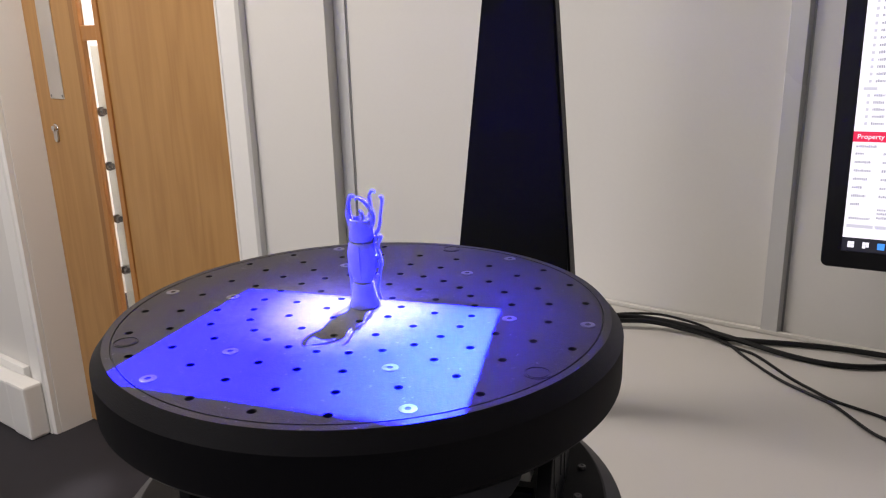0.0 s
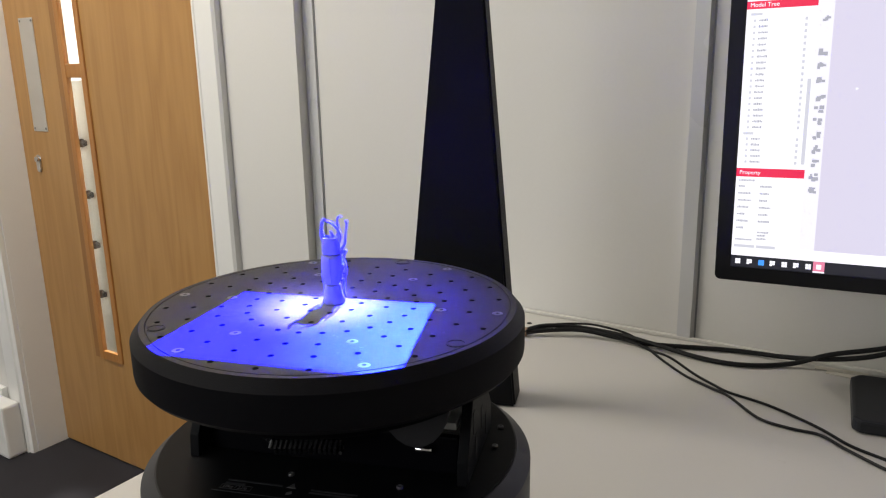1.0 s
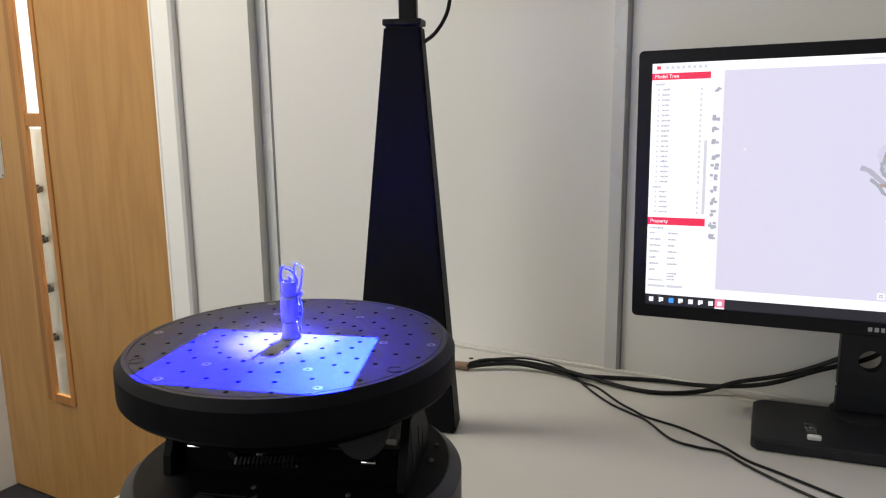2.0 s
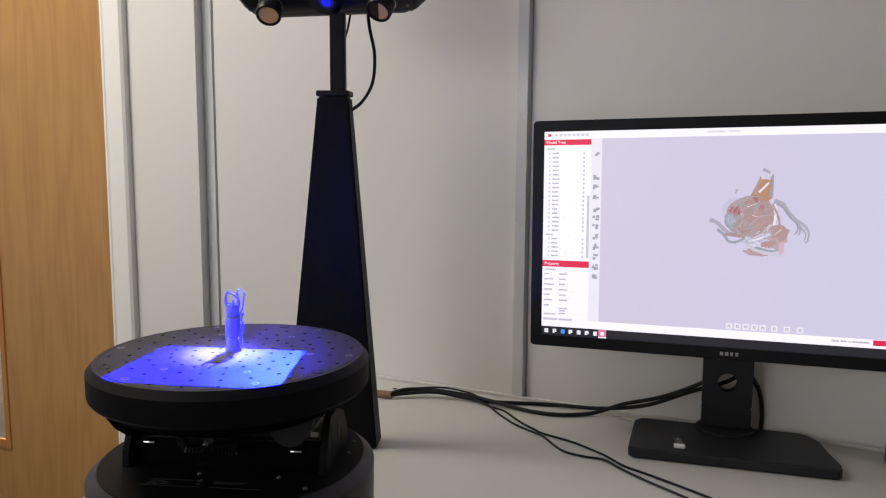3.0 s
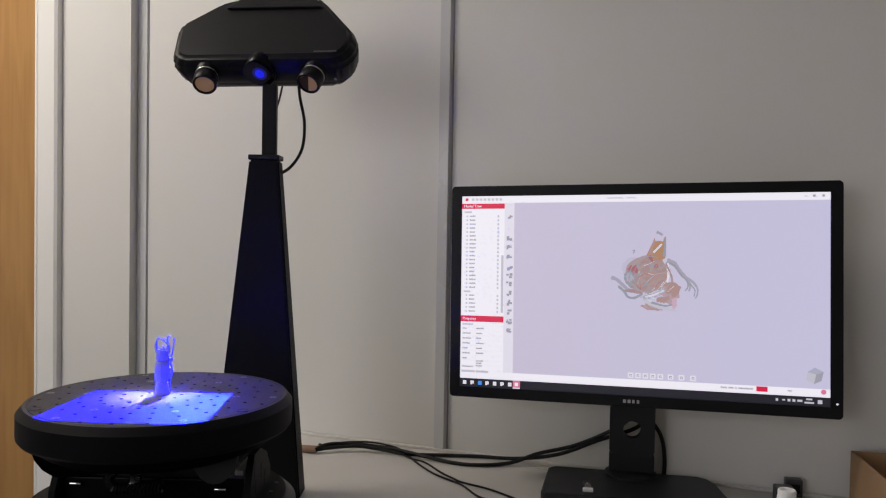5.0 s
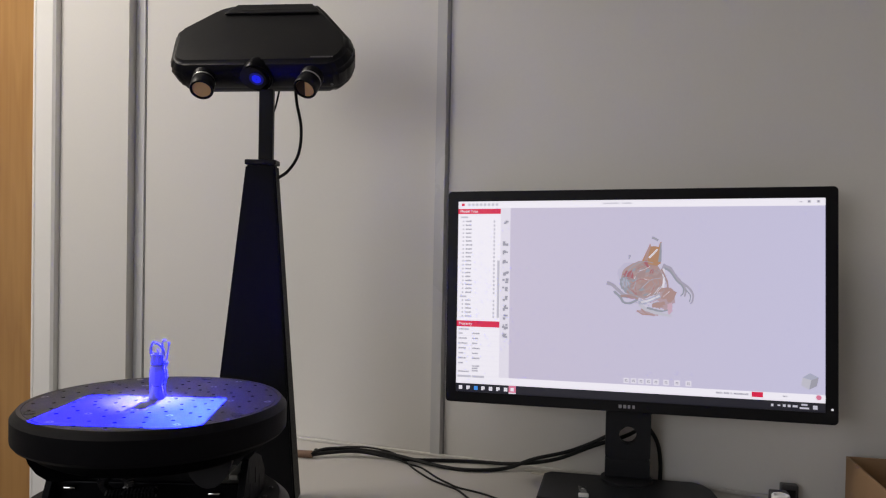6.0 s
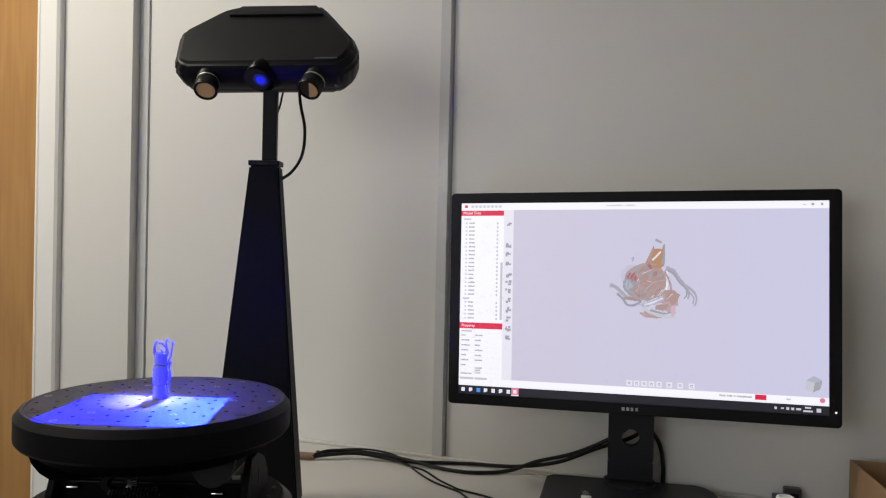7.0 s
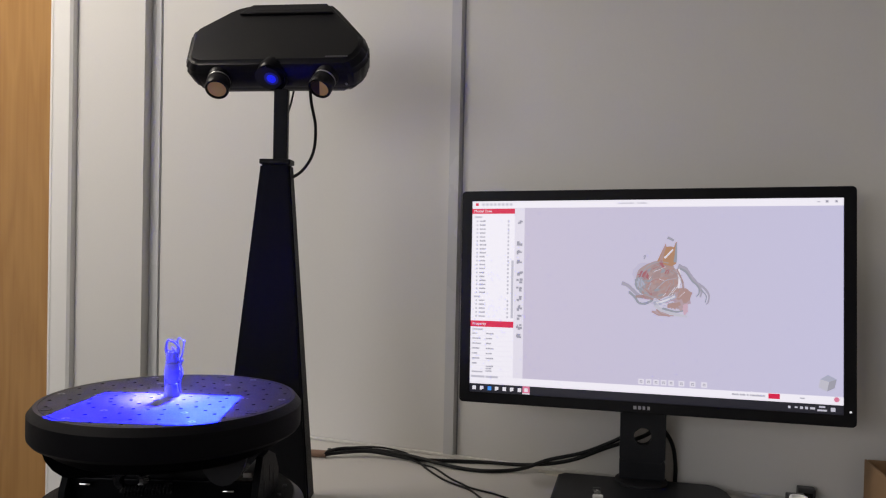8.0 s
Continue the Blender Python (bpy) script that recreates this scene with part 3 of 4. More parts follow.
words("lettering", "10kg / 22lb", 0.0045, print_light, turntable, Matrix.Translation((-0.0600, -0.0864, 0.1386)), "grey printed load limit")
part("warning_mark", flat([(-0.012, -0.079), (-0.005, -0.079), (-0.0085, -0.0725)], 0.1388), print_light, turntable)
part("warning_mark", flat([(-0.009, -0.088), (-0.005, -0.086), (-0.006, -0.083), (-0.0095, -0.085)], 0.1388), print_light, turntable)

# figurine on the platter: one plain mesh
def figurine():
    bm = lathe([(0, 0.0), (0.0085, 0.0), (0.0089, 0.002), (0.0078, 0.005), (0.0068, 0.011), (0.0062, 0.0165), (0, 0.0166)], 28)

    def body(profile, deep, lean=0.0):
        own = lathe(profile, 32)
        for v in own.verts:
            v.co.y *= deep
            v.co.x += lean * (v.co.z - 0.03)
        joined(bm, own)

    # tapering wing cases, a dark seam, then the narrow shield and its hollow top
    body([(0, 0.0145), (0.0030, 0.0148), (0.0058, 0.018), (0.0077, 0.024), (0.0086, 0.031), (0.0086, 0.038), (0.0078, 0.0432), (0.0070, 0.0442), (0, 0.0443)], 0.84)
    body([(0, 0.0440), (0.0064, 0.0448), (0.0072, 0.0475), (0.0073, 0.0515), (0.0069, 0.0560), (0.0066, 0.0592), (0.0058, 0.0600), (0.0046, 0.0575), (0.0025, 0.0552), (0, 0.0546)], 0.84)
    # wing split and leg sockets
    tube([(0.0010, -0.0068, 0.0425), (0.0012, -0.0073, 0.034), (0.0010, -0.0064, 0.025), (0.0005, -0.0042, 0.0175)], 0.0006, 6, 5, bm)
    # two long prongs that rise from the shield and bend over, one arched across
    tube([(-0.0056, 0, 0.055), (-0.0074, 0, 0.062), (-0.0072, -0.0003, 0.0685), (-0.0056, -0.0006, 0.0735), (-0.0040, -0.0008, 0.0752), (-0.0030, -0.0008, 0.0738)], 0.001, 8, 6, bm, (0.0023, 0.0018, 0.0014, 0.0011, 0.0008, 0.0005))
    tube([(0.0058, 0, 0.055), (0.0074, 0.0002, 0.0605), (0.0060, 0.0002, 0.0668), (0.0024, 0, 0.0715), (-0.0008, -0.0004, 0.0735), (-0.0022, -0.0006, 0.0722)], 0.001, 8, 6, bm, (0.0023, 0.0018, 0.0014, 0.0012, 0.0009, 0.0005))
    tube([(0.0004, -0.001, 0.0555), (0.0020, -0.001, 0.0600), (0.0012, -0.001, 0.0640), (0.0002, -0.001, 0.0655)], 0.001, 7, 6, bm, (0.0017, 0.0013, 0.0010, 0.0006))
    tube([(0.0030, 0.004, 0.056), (0.0040, 0.0062, 0.0655), (0.0032, 0.0066, 0.0730), (0.0050, 0.0062, 0.0768), (0.0072, 0.0058, 0.0762)], 0.001, 7, 6, bm, (0.0012, 0.0010, 0.0009, 0.0008, 0.0005))
    # thin jointed limbs folded along one side
    tube([(0.0058, 0.003, 0.046), (0.0096, 0.004, 0.053), (0.0112, 0.003, 0.062), (0.0124, 0.003, 0.0715), (0.0118, 0.003, 0.0745)], 0.001, 6, 6, bm, (0.0012, 0.0010, 0.0008, 0.0008, 0.0009))
    tube([(0.0062, 0.002, 0.044), (0.0114, 0.001, 0.048), (0.0098, 0.000, 0.041), (0.0114, 0.000, 0.035), (0.0094, 0, 0.028)], 0.001, 6, 6, bm, (0.0013, 0.0012, 0.0010, 0.0009, 0.0007))
    tube([(0.0070, 0.003, 0.036), (0.0104, 0.003, 0.030), (0.0086, 0.003, 0.020), (0.0080, 0.003, 0.010), (0.0094, 0.003, 0.004)], 0.001, 6, 6, bm, (0.0014, 0.0012, 0.001, 0.0009, 0.0007))
    tube([(-0.0066, 0.003, 0.034), (-0.0096, 0.003, 0.025), (-0.0088, 0.003, 0.014), (-0.0094, 0.003, 0.006)], 0.001, 6, 6, bm, (0.0013, 0.0011, 0.001, 0.0008))
    for k, z in enumerate((0.0205, 0.0275, 0.0335, 0.0405, 0.0465)):
        box(0.0080 + 0.0006 * (k % 2), 0.0100 + 0.0006 * (k % 2), -0.0012, 0.0014, z, z + 0.0026, 0.0006, 1, bm=bm)
    bmesh.ops.scale(bm, verts=bm.verts[:], vec=(1.0, 1.0, 0.875))
    bmesh.ops.rotate(bm, verts=bm.verts[:], matrix=Matrix.Rotation(radians(18), 3, "Z"))
    return bm


fig = part("figurine", figurine(), figure_white, None, "matte pale grey upright figurine with curled prongs on top", True, Matrix.Translation((-0.1374, 0.4084, DESK + 0.979 * 0.256 + 0.0002)))
tagged(fig, "", "figurine")

# the stand: tapered column with a bar
stand = thing("desktop_scanner", STAND, "black scanner head on a tall tapered column stand", "scanner")
CZ = 0.559
own = bmesh.new()
low = [own.verts.new(p) for p in ((-0.053, 0.342, 0.0040), (0.097, 0.342, 0.0040), (0.097, 0.390, 0.0040), (-0.053, 0.390, 0.0040))]
high = [own.verts.new(p) for p in ((0.0075, 0.342, CZ), (0.0555, 0.342, CZ), (0.0555, 0.372, CZ), (0.0075, 0.372, CZ))]
own.faces.new(low)
own.faces.new(high)
for i in range(4):
    own.faces.new((low[i], low[(i + 1) % 4], high[(i + 1) % 4], high[i]))
bmesh.ops.bevel(own, geom=own.edges[:], offset=0.0025, segments=2, affect="EDGES")
part("column", own, powder, stand)
part("collar", box(0.006, 0.057, 0.340, 0.374, CZ + 0.0005, CZ + 0.009, 0.002), black_plastic, stand)
part("collar_slot", box(0.022, 0.038, 0.3392, 0.3402, CZ + 0.002, CZ + 0.005, 0.0004), hole_dark, stand)
part("bar", box(0.0240, 0.0475, 0.357, 0.371, CZ + 0.0095, CZ + 0.126, 0.002), black_plastic, stand)

# the scanner head, tilted down at the platter
HEAD_TILT = 48.0
HEAD_U, HEAD_V, HEAD_Z, HEAD_SIZE = 0.0186, 0.3529, 0.697, 1.08
# local axes of the head: x across, y back along the optical axis, z up out of the cover
HEAD = STAND @ Matrix.Translation((HEAD_U, HEAD_V, HEAD_Z)) @ Matrix.Rotation(radians(-7.8), 4, "Z") @ Matrix.Rotation(radians(HEAD_TILT), 4, "X") @ Matrix.Scale(HEAD_SIZE, 4)


def head_shell():
    plan = [(-0.119, 0.0), (0.129, 0.0), (0.1440, 0.015), (0.1506, 0.042), (0.1440, 0.072), (0.0790, 0.164), (0.0665, 0.176), (-0.0765, 0.177), (-0.0930, 0.171), (-0.1035, 0.164), (-0.1530, 0.104), (-0.1555, 0.086), (-0.1410, 0.020), (-0.1345, 0.009)]
    own = bmesh.new()
    levels = []
    for z, grow in ((-0.034, -0.020), (-0.018, -0.006), (0.013, 0.0), (0.030, -0.010)):
        ring = []
        for x, y in plan:
            sx = 1 + grow / 0.14
            cy = 0.075
            ring.append(own.verts.new((x * sx, cy + (y - cy) * (1 + grow / 0.083 * 0.9), z)))
        levels.append(ring)
    n = len(plan)
    for a, b in zip(levels, levels[1:]):
        for i in range(n):
            own.faces.new((a[i], a[(i + 1) % n], b[(i + 1) % n], b[i]))
    own.faces.new(levels[0][::-1])
    own.faces.new(levels[-1])
    bmesh.ops.bevel(own, geom=own.edges[:], offset=0.005, segments=3, affect="EDGES")
    return own


head = part("head", head_shell(), black_plastic, stand, "black faceted head with two lenses and a blue projector", True, STAND.inverted() @ HEAD)
part("rear_handle", prism([(-0.080, 0.134), (0.078, 0.132), (0.062, 0.157), (-0.064, 0.159)], 0.0301, 0.0345, 0.0018), black_plastic, head)
part("handle_slot", box(-0.052, 0.052, 0.1405, 0.1428, 0.0346, 0.0349), hole_dark, head)
badge_bars = bmesh.new()
for k in range(9):
    flat(rect(0.0900 + 0.0039 * k, 0.0929 + 0.0039 * k, 0.0152, 0.0182), 0.0306, badge_bars)
part("maker_plate", badge_bars, print_light, head, "small grey maker's mark")
for x in (-0.0800, 0.0915):
    turn = 1 if x < 0 else -1
    aim = Matrix.Translation((x, 0.006, 0.006)) @ Matrix.Rotation(radians(9 * turn), 4, "Z") @ Matrix.Rotation(radians(90), 4, "X")
    part("lens_barrel", lathe([(0, 0.0), (0.0175, 0.0), (0.0175, 0.010), (0.0165, 0.012), (0.0165, 0.018), (0.0178, 0.020), (0.0178, 0.034), (0.0170, 0.036), (0.0145, 0.036), (0.0140, 0.0335), (0, 0.0335)], 40), black_plastic, head, "black lens barrel", True, aim)
    part("filter", lathe([(0, 0.0342), (0.0137, 0.0342), (0.0137, 0.0338), (0, 0.0338)], 40), amber, head, "amber filter disc", False, aim)
    if x > 0:
        half = [(0.0134 * math.cos(radians(a)), 0.0134 * math.sin(radians(a))) for a in range(78, 259, 12)]
        part("half_shade", prism(half, 0.0344, 0.0348), dark_amber, head, "dark half shade over the filter", False, aim)
    part("lens_ring", lathe([(0.0166, 0.0125), (0.0172, 0.0125), (0.0172, 0.0145), (0.0166, 0.0145)], 40), steel, head, "", False, aim)
    for s in (-1, 1):
        if s * x > 0:
            part("screw", lathe([(0, 0.0006), (0.002, 0.0006), (0.0024, 0), (0, 0)], 12), ring_metal, head, "", True, Matrix.Translation((x + s * 0.026, 0.0033, -0.010)) @ Matrix.Rotation(radians(90), 4, "X"))

# projector: a barrel round a lamp, with a four-cornered gate that shapes its beam
LAMP_Y, PX, PZ = -0.0010, 0.0055, 0.0075
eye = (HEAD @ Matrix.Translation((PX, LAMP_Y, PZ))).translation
back = HEAD.inverted()
part("projector_barrel", lathe([(0.0205, -0.014), (0.0232, -0.014), (0.0238, -0.010), (0.0238, 0.0066), (0.0230, 0.0078), (0.0208, 0.0078), (0.0200, 0.0066), (0.0195, -0.012)], 48), gloss_black, head, "black projector barrel", True,
     Matrix.Translation((PX, 0.004, PZ)) @ Matrix.Rotation(radians(90), 4, "X"))
GATE = 0.0035
corners = []
for wx, wy in ((-0.1805, 0.2640), (-0.2195, 0.3925), (-0.0665, 0.4435), (-0.0095, 0.3165)):
    p = back @ Vector((wx, wy, 0.9775))
    o = back @ eye
    s = GATE / (o.y - p.y)
    q = o + (p - o) * s
    corners.append((q.x, q.z))
gate = bmesh.new()
inner = [gate.verts.new((x, LAMP_Y - GATE, z)) for x, z in corners]
cx, cz = sum(c[0] for c in corners) / 4, sum(c[1] for c in corners) / 4
outer = []
for x, z in corners:
    a = math.atan2(z - cz, x - cx)
    outer.append(gate.verts.new((0.0202 * math.cos(a), LAMP_Y - GATE, PZ + 0.0202 * math.sin(a))))
for i in range(4):
    j = (i + 1) % 4
    gate.faces.new((inner[i], inner[j], outer[j], outer[i]))
for i in range(4):
    j = (i + 1) % 4
    a0 = math.atan2(outer[i].co.z - PZ, outer[i].co.x)
    a1 = math.atan2(outer[j].co.z - PZ, outer[j].co.x)
    d = (a1 - a0 + math.pi) % (2 * math.pi) - math.pi
    rim = [gate.verts.new((0.0202 * math.cos(a0 + d * k / 8), LAMP_Y - GATE, PZ + 0.0202 * math.sin(a0 + d * k / 8))) for k in range(1, 8)]
    gate.faces.new((outer[i], *rim, outer[j]))
part("gate", gate, hole_dark, head)
for inner, outer_r, strength in ((0.0013, 0.0068, 1.5), (0.0069, 0.0108, 0.22)):
    part("lens_glow", lathe([(inner, 0), (outer_r, 0), (outer_r + 0.0001, 0.0006), (inner, 0.0006)], 32), glow("lit projector lens", (0.004, 0.012, 1.0), strength), head, "blue lit projector lens", False,
         Matrix.Translation((cx, LAMP_Y - GATE - 0.0008, cz)) @ Matrix.Rotation(radians(90), 4, "X"))
# the beam itself: deep blue overall
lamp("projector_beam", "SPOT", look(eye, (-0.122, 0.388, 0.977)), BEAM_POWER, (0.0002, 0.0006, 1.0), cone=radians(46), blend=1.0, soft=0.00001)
# added spots tint it: cyan to one side, a pale core by the figure
lamp("projector_cyan_tint", "SPOT", look(eye, (-0.056, 0.383, 0.977)), BEAM_POWER * 0.031, (0.08, 0.20, 1.0), cone=radians(17), blend=1.0, soft=0.00001)
lamp("projector_pale_tint", "SPOT", look(eye, (-0.140, 0.410, 0.977)), BEAM_POWER * 0.043, (0.33, 0.31, 1.0), cone=radians(12), blend=1.0, soft=0.00001)
# weak spot added before the gate for a halo of stray blue light
stray = (HEAD @ Matrix.Translation((cx, LAMP_Y - GATE - 0.004, cz))).translation
lamp("projector_stray", "SPOT", look(stray, (-0.128, 0.402, 0.977)), 48.0, (0.03, 0.02, 1.0), cone=radians(30), blend=1.0, soft=0.004)
# cables from the head to the stand
cable = thing("head_cable", pose(-0.1340, 0.4138, 0.7224, 0, 0, 20.4), "black cable hanging from the scanner head into the stand", "cable")
part("lead", tube([(0.0692, 0.4212, 0.7240), (0.0735, 0.4212, 0.6754), (0.0825, 0.4177, 0.6307), (0.0812, 0.4061, 0.5857), (0.0668, 0.3920, 0.5546), (0.0500, 0.3620, 0.5360)], 0.0027, 8), rubber, cable, "", True)
part("thin_lead", tube([(0.0574, 0.4236, 0.7352), (0.0455, 0.4219, 0.7011), (0.0410, 0.4074, 0.6658), (0.0338, 0.4000, 0.6384)], 0.0017, 8), rubber, cable, "", True)

# ---- the monitor ----
MON_W, MON_H = 0.6368, 0.3750
# local axes: x across, y up the screen, z out of the screen
MON = Matrix.Translation((0.0232, 0.9656, 0.8774)) @ Matrix.Rotation(radians(3.89), 4, "Z") @ Matrix.Rotation(radians(90 - 2.60), 4, "X") @ Matrix.Rotation(radians(0.98), 4, "Z")
monitor = thing("monitor", Matrix.Translation((0.3424, 1.0258, DESK)) @ Matrix.Rotation(radians(8.84), 4, "Z"), "black widescreen monitor on a stand, showing scanning software", "monitor")
LOCAL = monitor.matrix_world.inverted() @ MON
SX0, SX1, SY0, SY1 = 0.0185, 0.6185, 0.0185, 0.3570


def rounded(x0, x1, y0, y1, r, n=5):
    pts = []
    for cx, cy, a in ((x1 - r, y0 + r, -90), (x1 - r, y1 - r, 0), (x0 + r, y1 - r, 90), (x0 + r, y0 + r, 180)):
        pts += [(cx + r * math.cos(radians(a + 90 * k / n)), cy + r * math.sin(radians(a + 90 * k / n))) for k in range(n + 1)]
    return pts


bm = prism(rounded(0, MON_W, 0, MON_H, 0.007), -0.030, -0.004, 0.002)
part("back_shell", bm, bezel, monitor, m=LOCAL)
part("rear_hump", prism(rounded(0.11, 0.53, 0.06, 0.30, 0.03), -0.052, -0.0302, 0.004), bezel, monitor, m=LOCAL)
frame_bm = bmesh.new()
levels = []
for inset, z in ((0.0, -0.0039), (0.0, -0.001), (0.0012, 0.0)):
    levels.append([frame_bm.verts.new((x, y, z)) for x, y in rounded(inset, MON_W - inset, inset, MON_H - inset, 0.007 - inset * 0.5, 6)])
inner_pts = rounded(SX0, SX1, SY0, SY1, 0.0004, 6)
levels.append([frame_bm.verts.new((x, y, 0.0)) for x, y in inner_pts])
levels.append([frame_bm.verts.new((x, y, -0.0038)) for x, y in inner_pts])
for a, b in zip(levels, levels[1:]):
    for i in range(len(a)):
        j = (i + 1) % len(a)
        frame_bm.faces.new((a[i], a[j], b[j], b[i]))
part("bezel", frame_bm, bezel, monitor, m=LOCAL)
BRIGHT = 1.62


def screen_mat(name, color, k=1.0):
    if name not in MATS:
        MATS[name] = glow(name, color, BRIGHT * k)
    return MATS[name]


view_lav = screen_mat("screen lavender", (0.60, 0.57, 0.74))
view_white = screen_mat("screen white", (0.93, 0.92, 0.98))
view_panel = screen_mat("screen pale grey", (0.80, 0.78, 0.87))
view_red = screen_mat("screen red", (0.72, 0.015, 0.07))
view_dark = screen_mat("screen black", (0.012, 0.012, 0.02))
view_grey = screen_mat("screen grey", (0.36, 0.36, 0.42))
view_mid = screen_mat("screen mid grey", (0.55, 0.55, 0.62))
view_blue = screen_mat("screen blue", (0.05, 0.30, 0.85))
view_pink = screen_mat("screen pink", (0.70, 0.20, 0.32))
view_steel = screen_mat("screen steel", (0.42, 0.44, 0.54))
salmon = screen_mat("screen salmon", (0.430, 0.284, 0.267))
tan = screen_mat("screen tan", (0.421, 0.318, 0.318))
orange = screen_mat("screen orange", (0.447, 0.249, 0.146))
teal = screen_mat("screen grey teal", (0.318, 0.335, 0.387))
crimson = screen_mat("screen crimson", (0.396, 0.138, 0.163))
rose = screen_mat("screen rose", (0.387, 0.275, 0.275))
haze = screen_mat("screen haze", (0.54, 0.52, 0.66))
haze_rose = screen_mat("screen rosy haze", (0.464, 0.353, 0.387))
limb_grey = screen_mat("screen limb grey", (0.396, 0.378, 0.456))
view_pinkish = screen_mat("screen pale pink", (0.60, 0.42, 0.50))
# the viewport's background fades from a pinkish to a bluer lavender
tint, ramp_x, where_x = view_lav.node_tree.nodes.new("ShaderNodeMix"), view_lav.node_tree.nodes.new("ShaderNodeMapRange"), view_lav.node_tree.nodes.new("ShaderNodeTexCoord")
apart = view_lav.node_tree.nodes.new("ShaderNodeSeparateXYZ")
view_lav.node_tree.links.new(where_x.outputs["Object"], apart.inputs[0])
view_lav.node_tree.links.new(apart.outputs["X"], ramp_x.inputs["Value"])
ramp_x.inputs["From Min"].default_value, ramp_x.inputs["From Max"].default_value = 0.08, 0.62
tint.data_type = "RGBA"
view_lav.node_tree.links.new(ramp_x.outputs["Result"], tint.inputs["Factor"])
tint.inputs["A"].default_value, tint.inputs["B"].default_value = (0.605, 0.565, 0.695, 1), (0.590, 0.580, 0.765, 1)
view_lav.node_tree.links.new(tint.outputs["Result"], view_lav.node_tree.nodes["Principled BSDF"].inputs["Emission Color"])
display = part("display", flat(rect(SX0 - 0.002, SX1 + 0.002, SY0 - 0.002, SY1 + 0.002), -0.0034), view_lav, monitor, "lit display with a lavender viewport", m=LOCAL)


def su(u):
    return SX0 + u * (SX1 - SX0)


def sv(v):
    return SY1 - v * (SY1 - SY0)


def tile(name, u0, u1, v0, v1, mat, layer=1, label=""):
    return part(name, flat(rect(su(u0), su(u1), sv(v1), sv(v0)), -0.0034 + 0.0006 * layer), mat, display, label)


def letters(cells, seed):
    """Splits each bar into letter-sized ticks of uneven height."""
    rng, out = random.Random(seed), []
    for u0, u1, v0, v1 in cells:
        u = u0
        while u < u1 - 0.0008:
            w = 0.0017 + 0.0012 * rng.random()
            out.append((u, min(u + w, u1), v0 + (v1 - v0) * 0.3 * rng.random(), v1 - (v1 - v0) * 0.12 * rng.random()))
            u += w + 0.0007
    return out


def bars(name, cells, mat, layer=2, label=""):
    """Unreadable writing and icons: short bars, one mesh a kind."""
    bm = bmesh.new()
    for u0, u1, v0, v1 in cells:
        flat(rect(su(u0), su(u1), sv(v1), sv(v0)), -0.0034 + 0.0006 * layer, bm)
    return tagged(part(name, bm, mat, display, label), kind="stuff")


tile("title_bar", 0, 1, 0, 0.036, view_white)
tile("tree_panel", 0, 0.129, 0.0362, 0.628, view_white)
tile("property_panel", 0, 0.129, 0.660, 0.919, view_white)
tile("tool_column", 0.1292, 0.158, 0.0362, 0.919, view_panel)
tile("status_bar", 0, 1, 0.9192, 0.957, view_white)
tile("task_bar", 0, 1, 0.9572, 1.0, view_dark)
tile("tree_header", 0, 0.129, 0.039, 0.066, view_red, 2, "red panel header")
tile("property_header", 0, 0.129, 0.6282, 0.6598, view_red, 2, "red panel header")
words("lettering", "Model Tree", 0.0068, view_white, display, Matrix.Translation((su(0.006), sv(0.0525), -0.0018)), "white lettering on the red header")
words("lettering", "Property", 0.0068, view_white, display, Matrix.Translation((su(0.006), sv(0.644), -0.0018)), "white lettering on the red header")
tile("scroll_bar", 0.1205, 0.1275, 0.31, 0.61, view_mid, 2)
random.seed(4)
rows_tree = [0.080 + 0.0208 * i for i in range(26) if i not in (0, 20)]
bars("tree_text", letters([(0.024, 0.040 + 0.004 * random.random(), v - 0.001, v + 0.0085) for v in rows_tree], 1), view_grey)
bars("tree_boxes", [(0.014, 0.0185, v, v + 0.009) for v in rows_tree], view_mid)
bars("tree_marks", [(0.108, 0.113, v, v + 0.011) for v in rows_tree], view_mid)
bars("tree_groups", [(0.008, 0.030, 0.079, 0.088), (0.008, 0.028, 0.497, 0.506)], view_mid)
rows_prop = [0.690 + 0.026 * i for i in range(7)]
bars("property_text", letters([(0.006, 0.018 + 0.022 * random.random(), v, v + 0.009) for v in [0.668, *rows_prop, 0.890]] + [(0.048, 0.060 + 0.012 * random.random(), v, v + 0.009) for v in [*rows_prop[:6], 0.86, 0.885, 0.872]], 2), view_grey)
bars("property_lines", [(0.003, 0.127, v + 0.0155, v + 0.0170) for v in [0.664, *rows_prop, 0.872, 0.898]] + [(0.0455, 0.0464, 0.664, 0.898)], view_panel)
for v in (0.100, 0.205, 0.255, 0.305, 0.358, 0.402, 0.445, 0.492, 0.540, 0.588, 0.636, 0.684):
    cells = []
    for k in range(6):
        a, b = 0.1355 + 0.0115 * random.random(), v + 0.020 * random.random()
        cells.append((a, a + 0.004 + 0.005 * random.random(), b, b + 0.006 + 0.008 * random.random()))
    bars("tool_icon", cells, view_grey)
bars("title_text", letters([(0.425, 0.468, 0.011, 0.021), (0.478, 0.503, 0.011, 0.021)], 3), view_mid)
bars("window_buttons", [(0.937, 0.944, 0.016, 0.020), (0.957, 0.964, 0.011, 0.022), (0.980, 0.986, 0.011, 0.022)], view_grey)
bars("menu_icons", [(0.010, 0.019, 0.010, 0.024)], view_red)
bars("menu_icons", [(0.030 + 0.012 * k, 0.037 + 0.012 * k, 0.011, 0.024) for k in range(8)], view_mid)
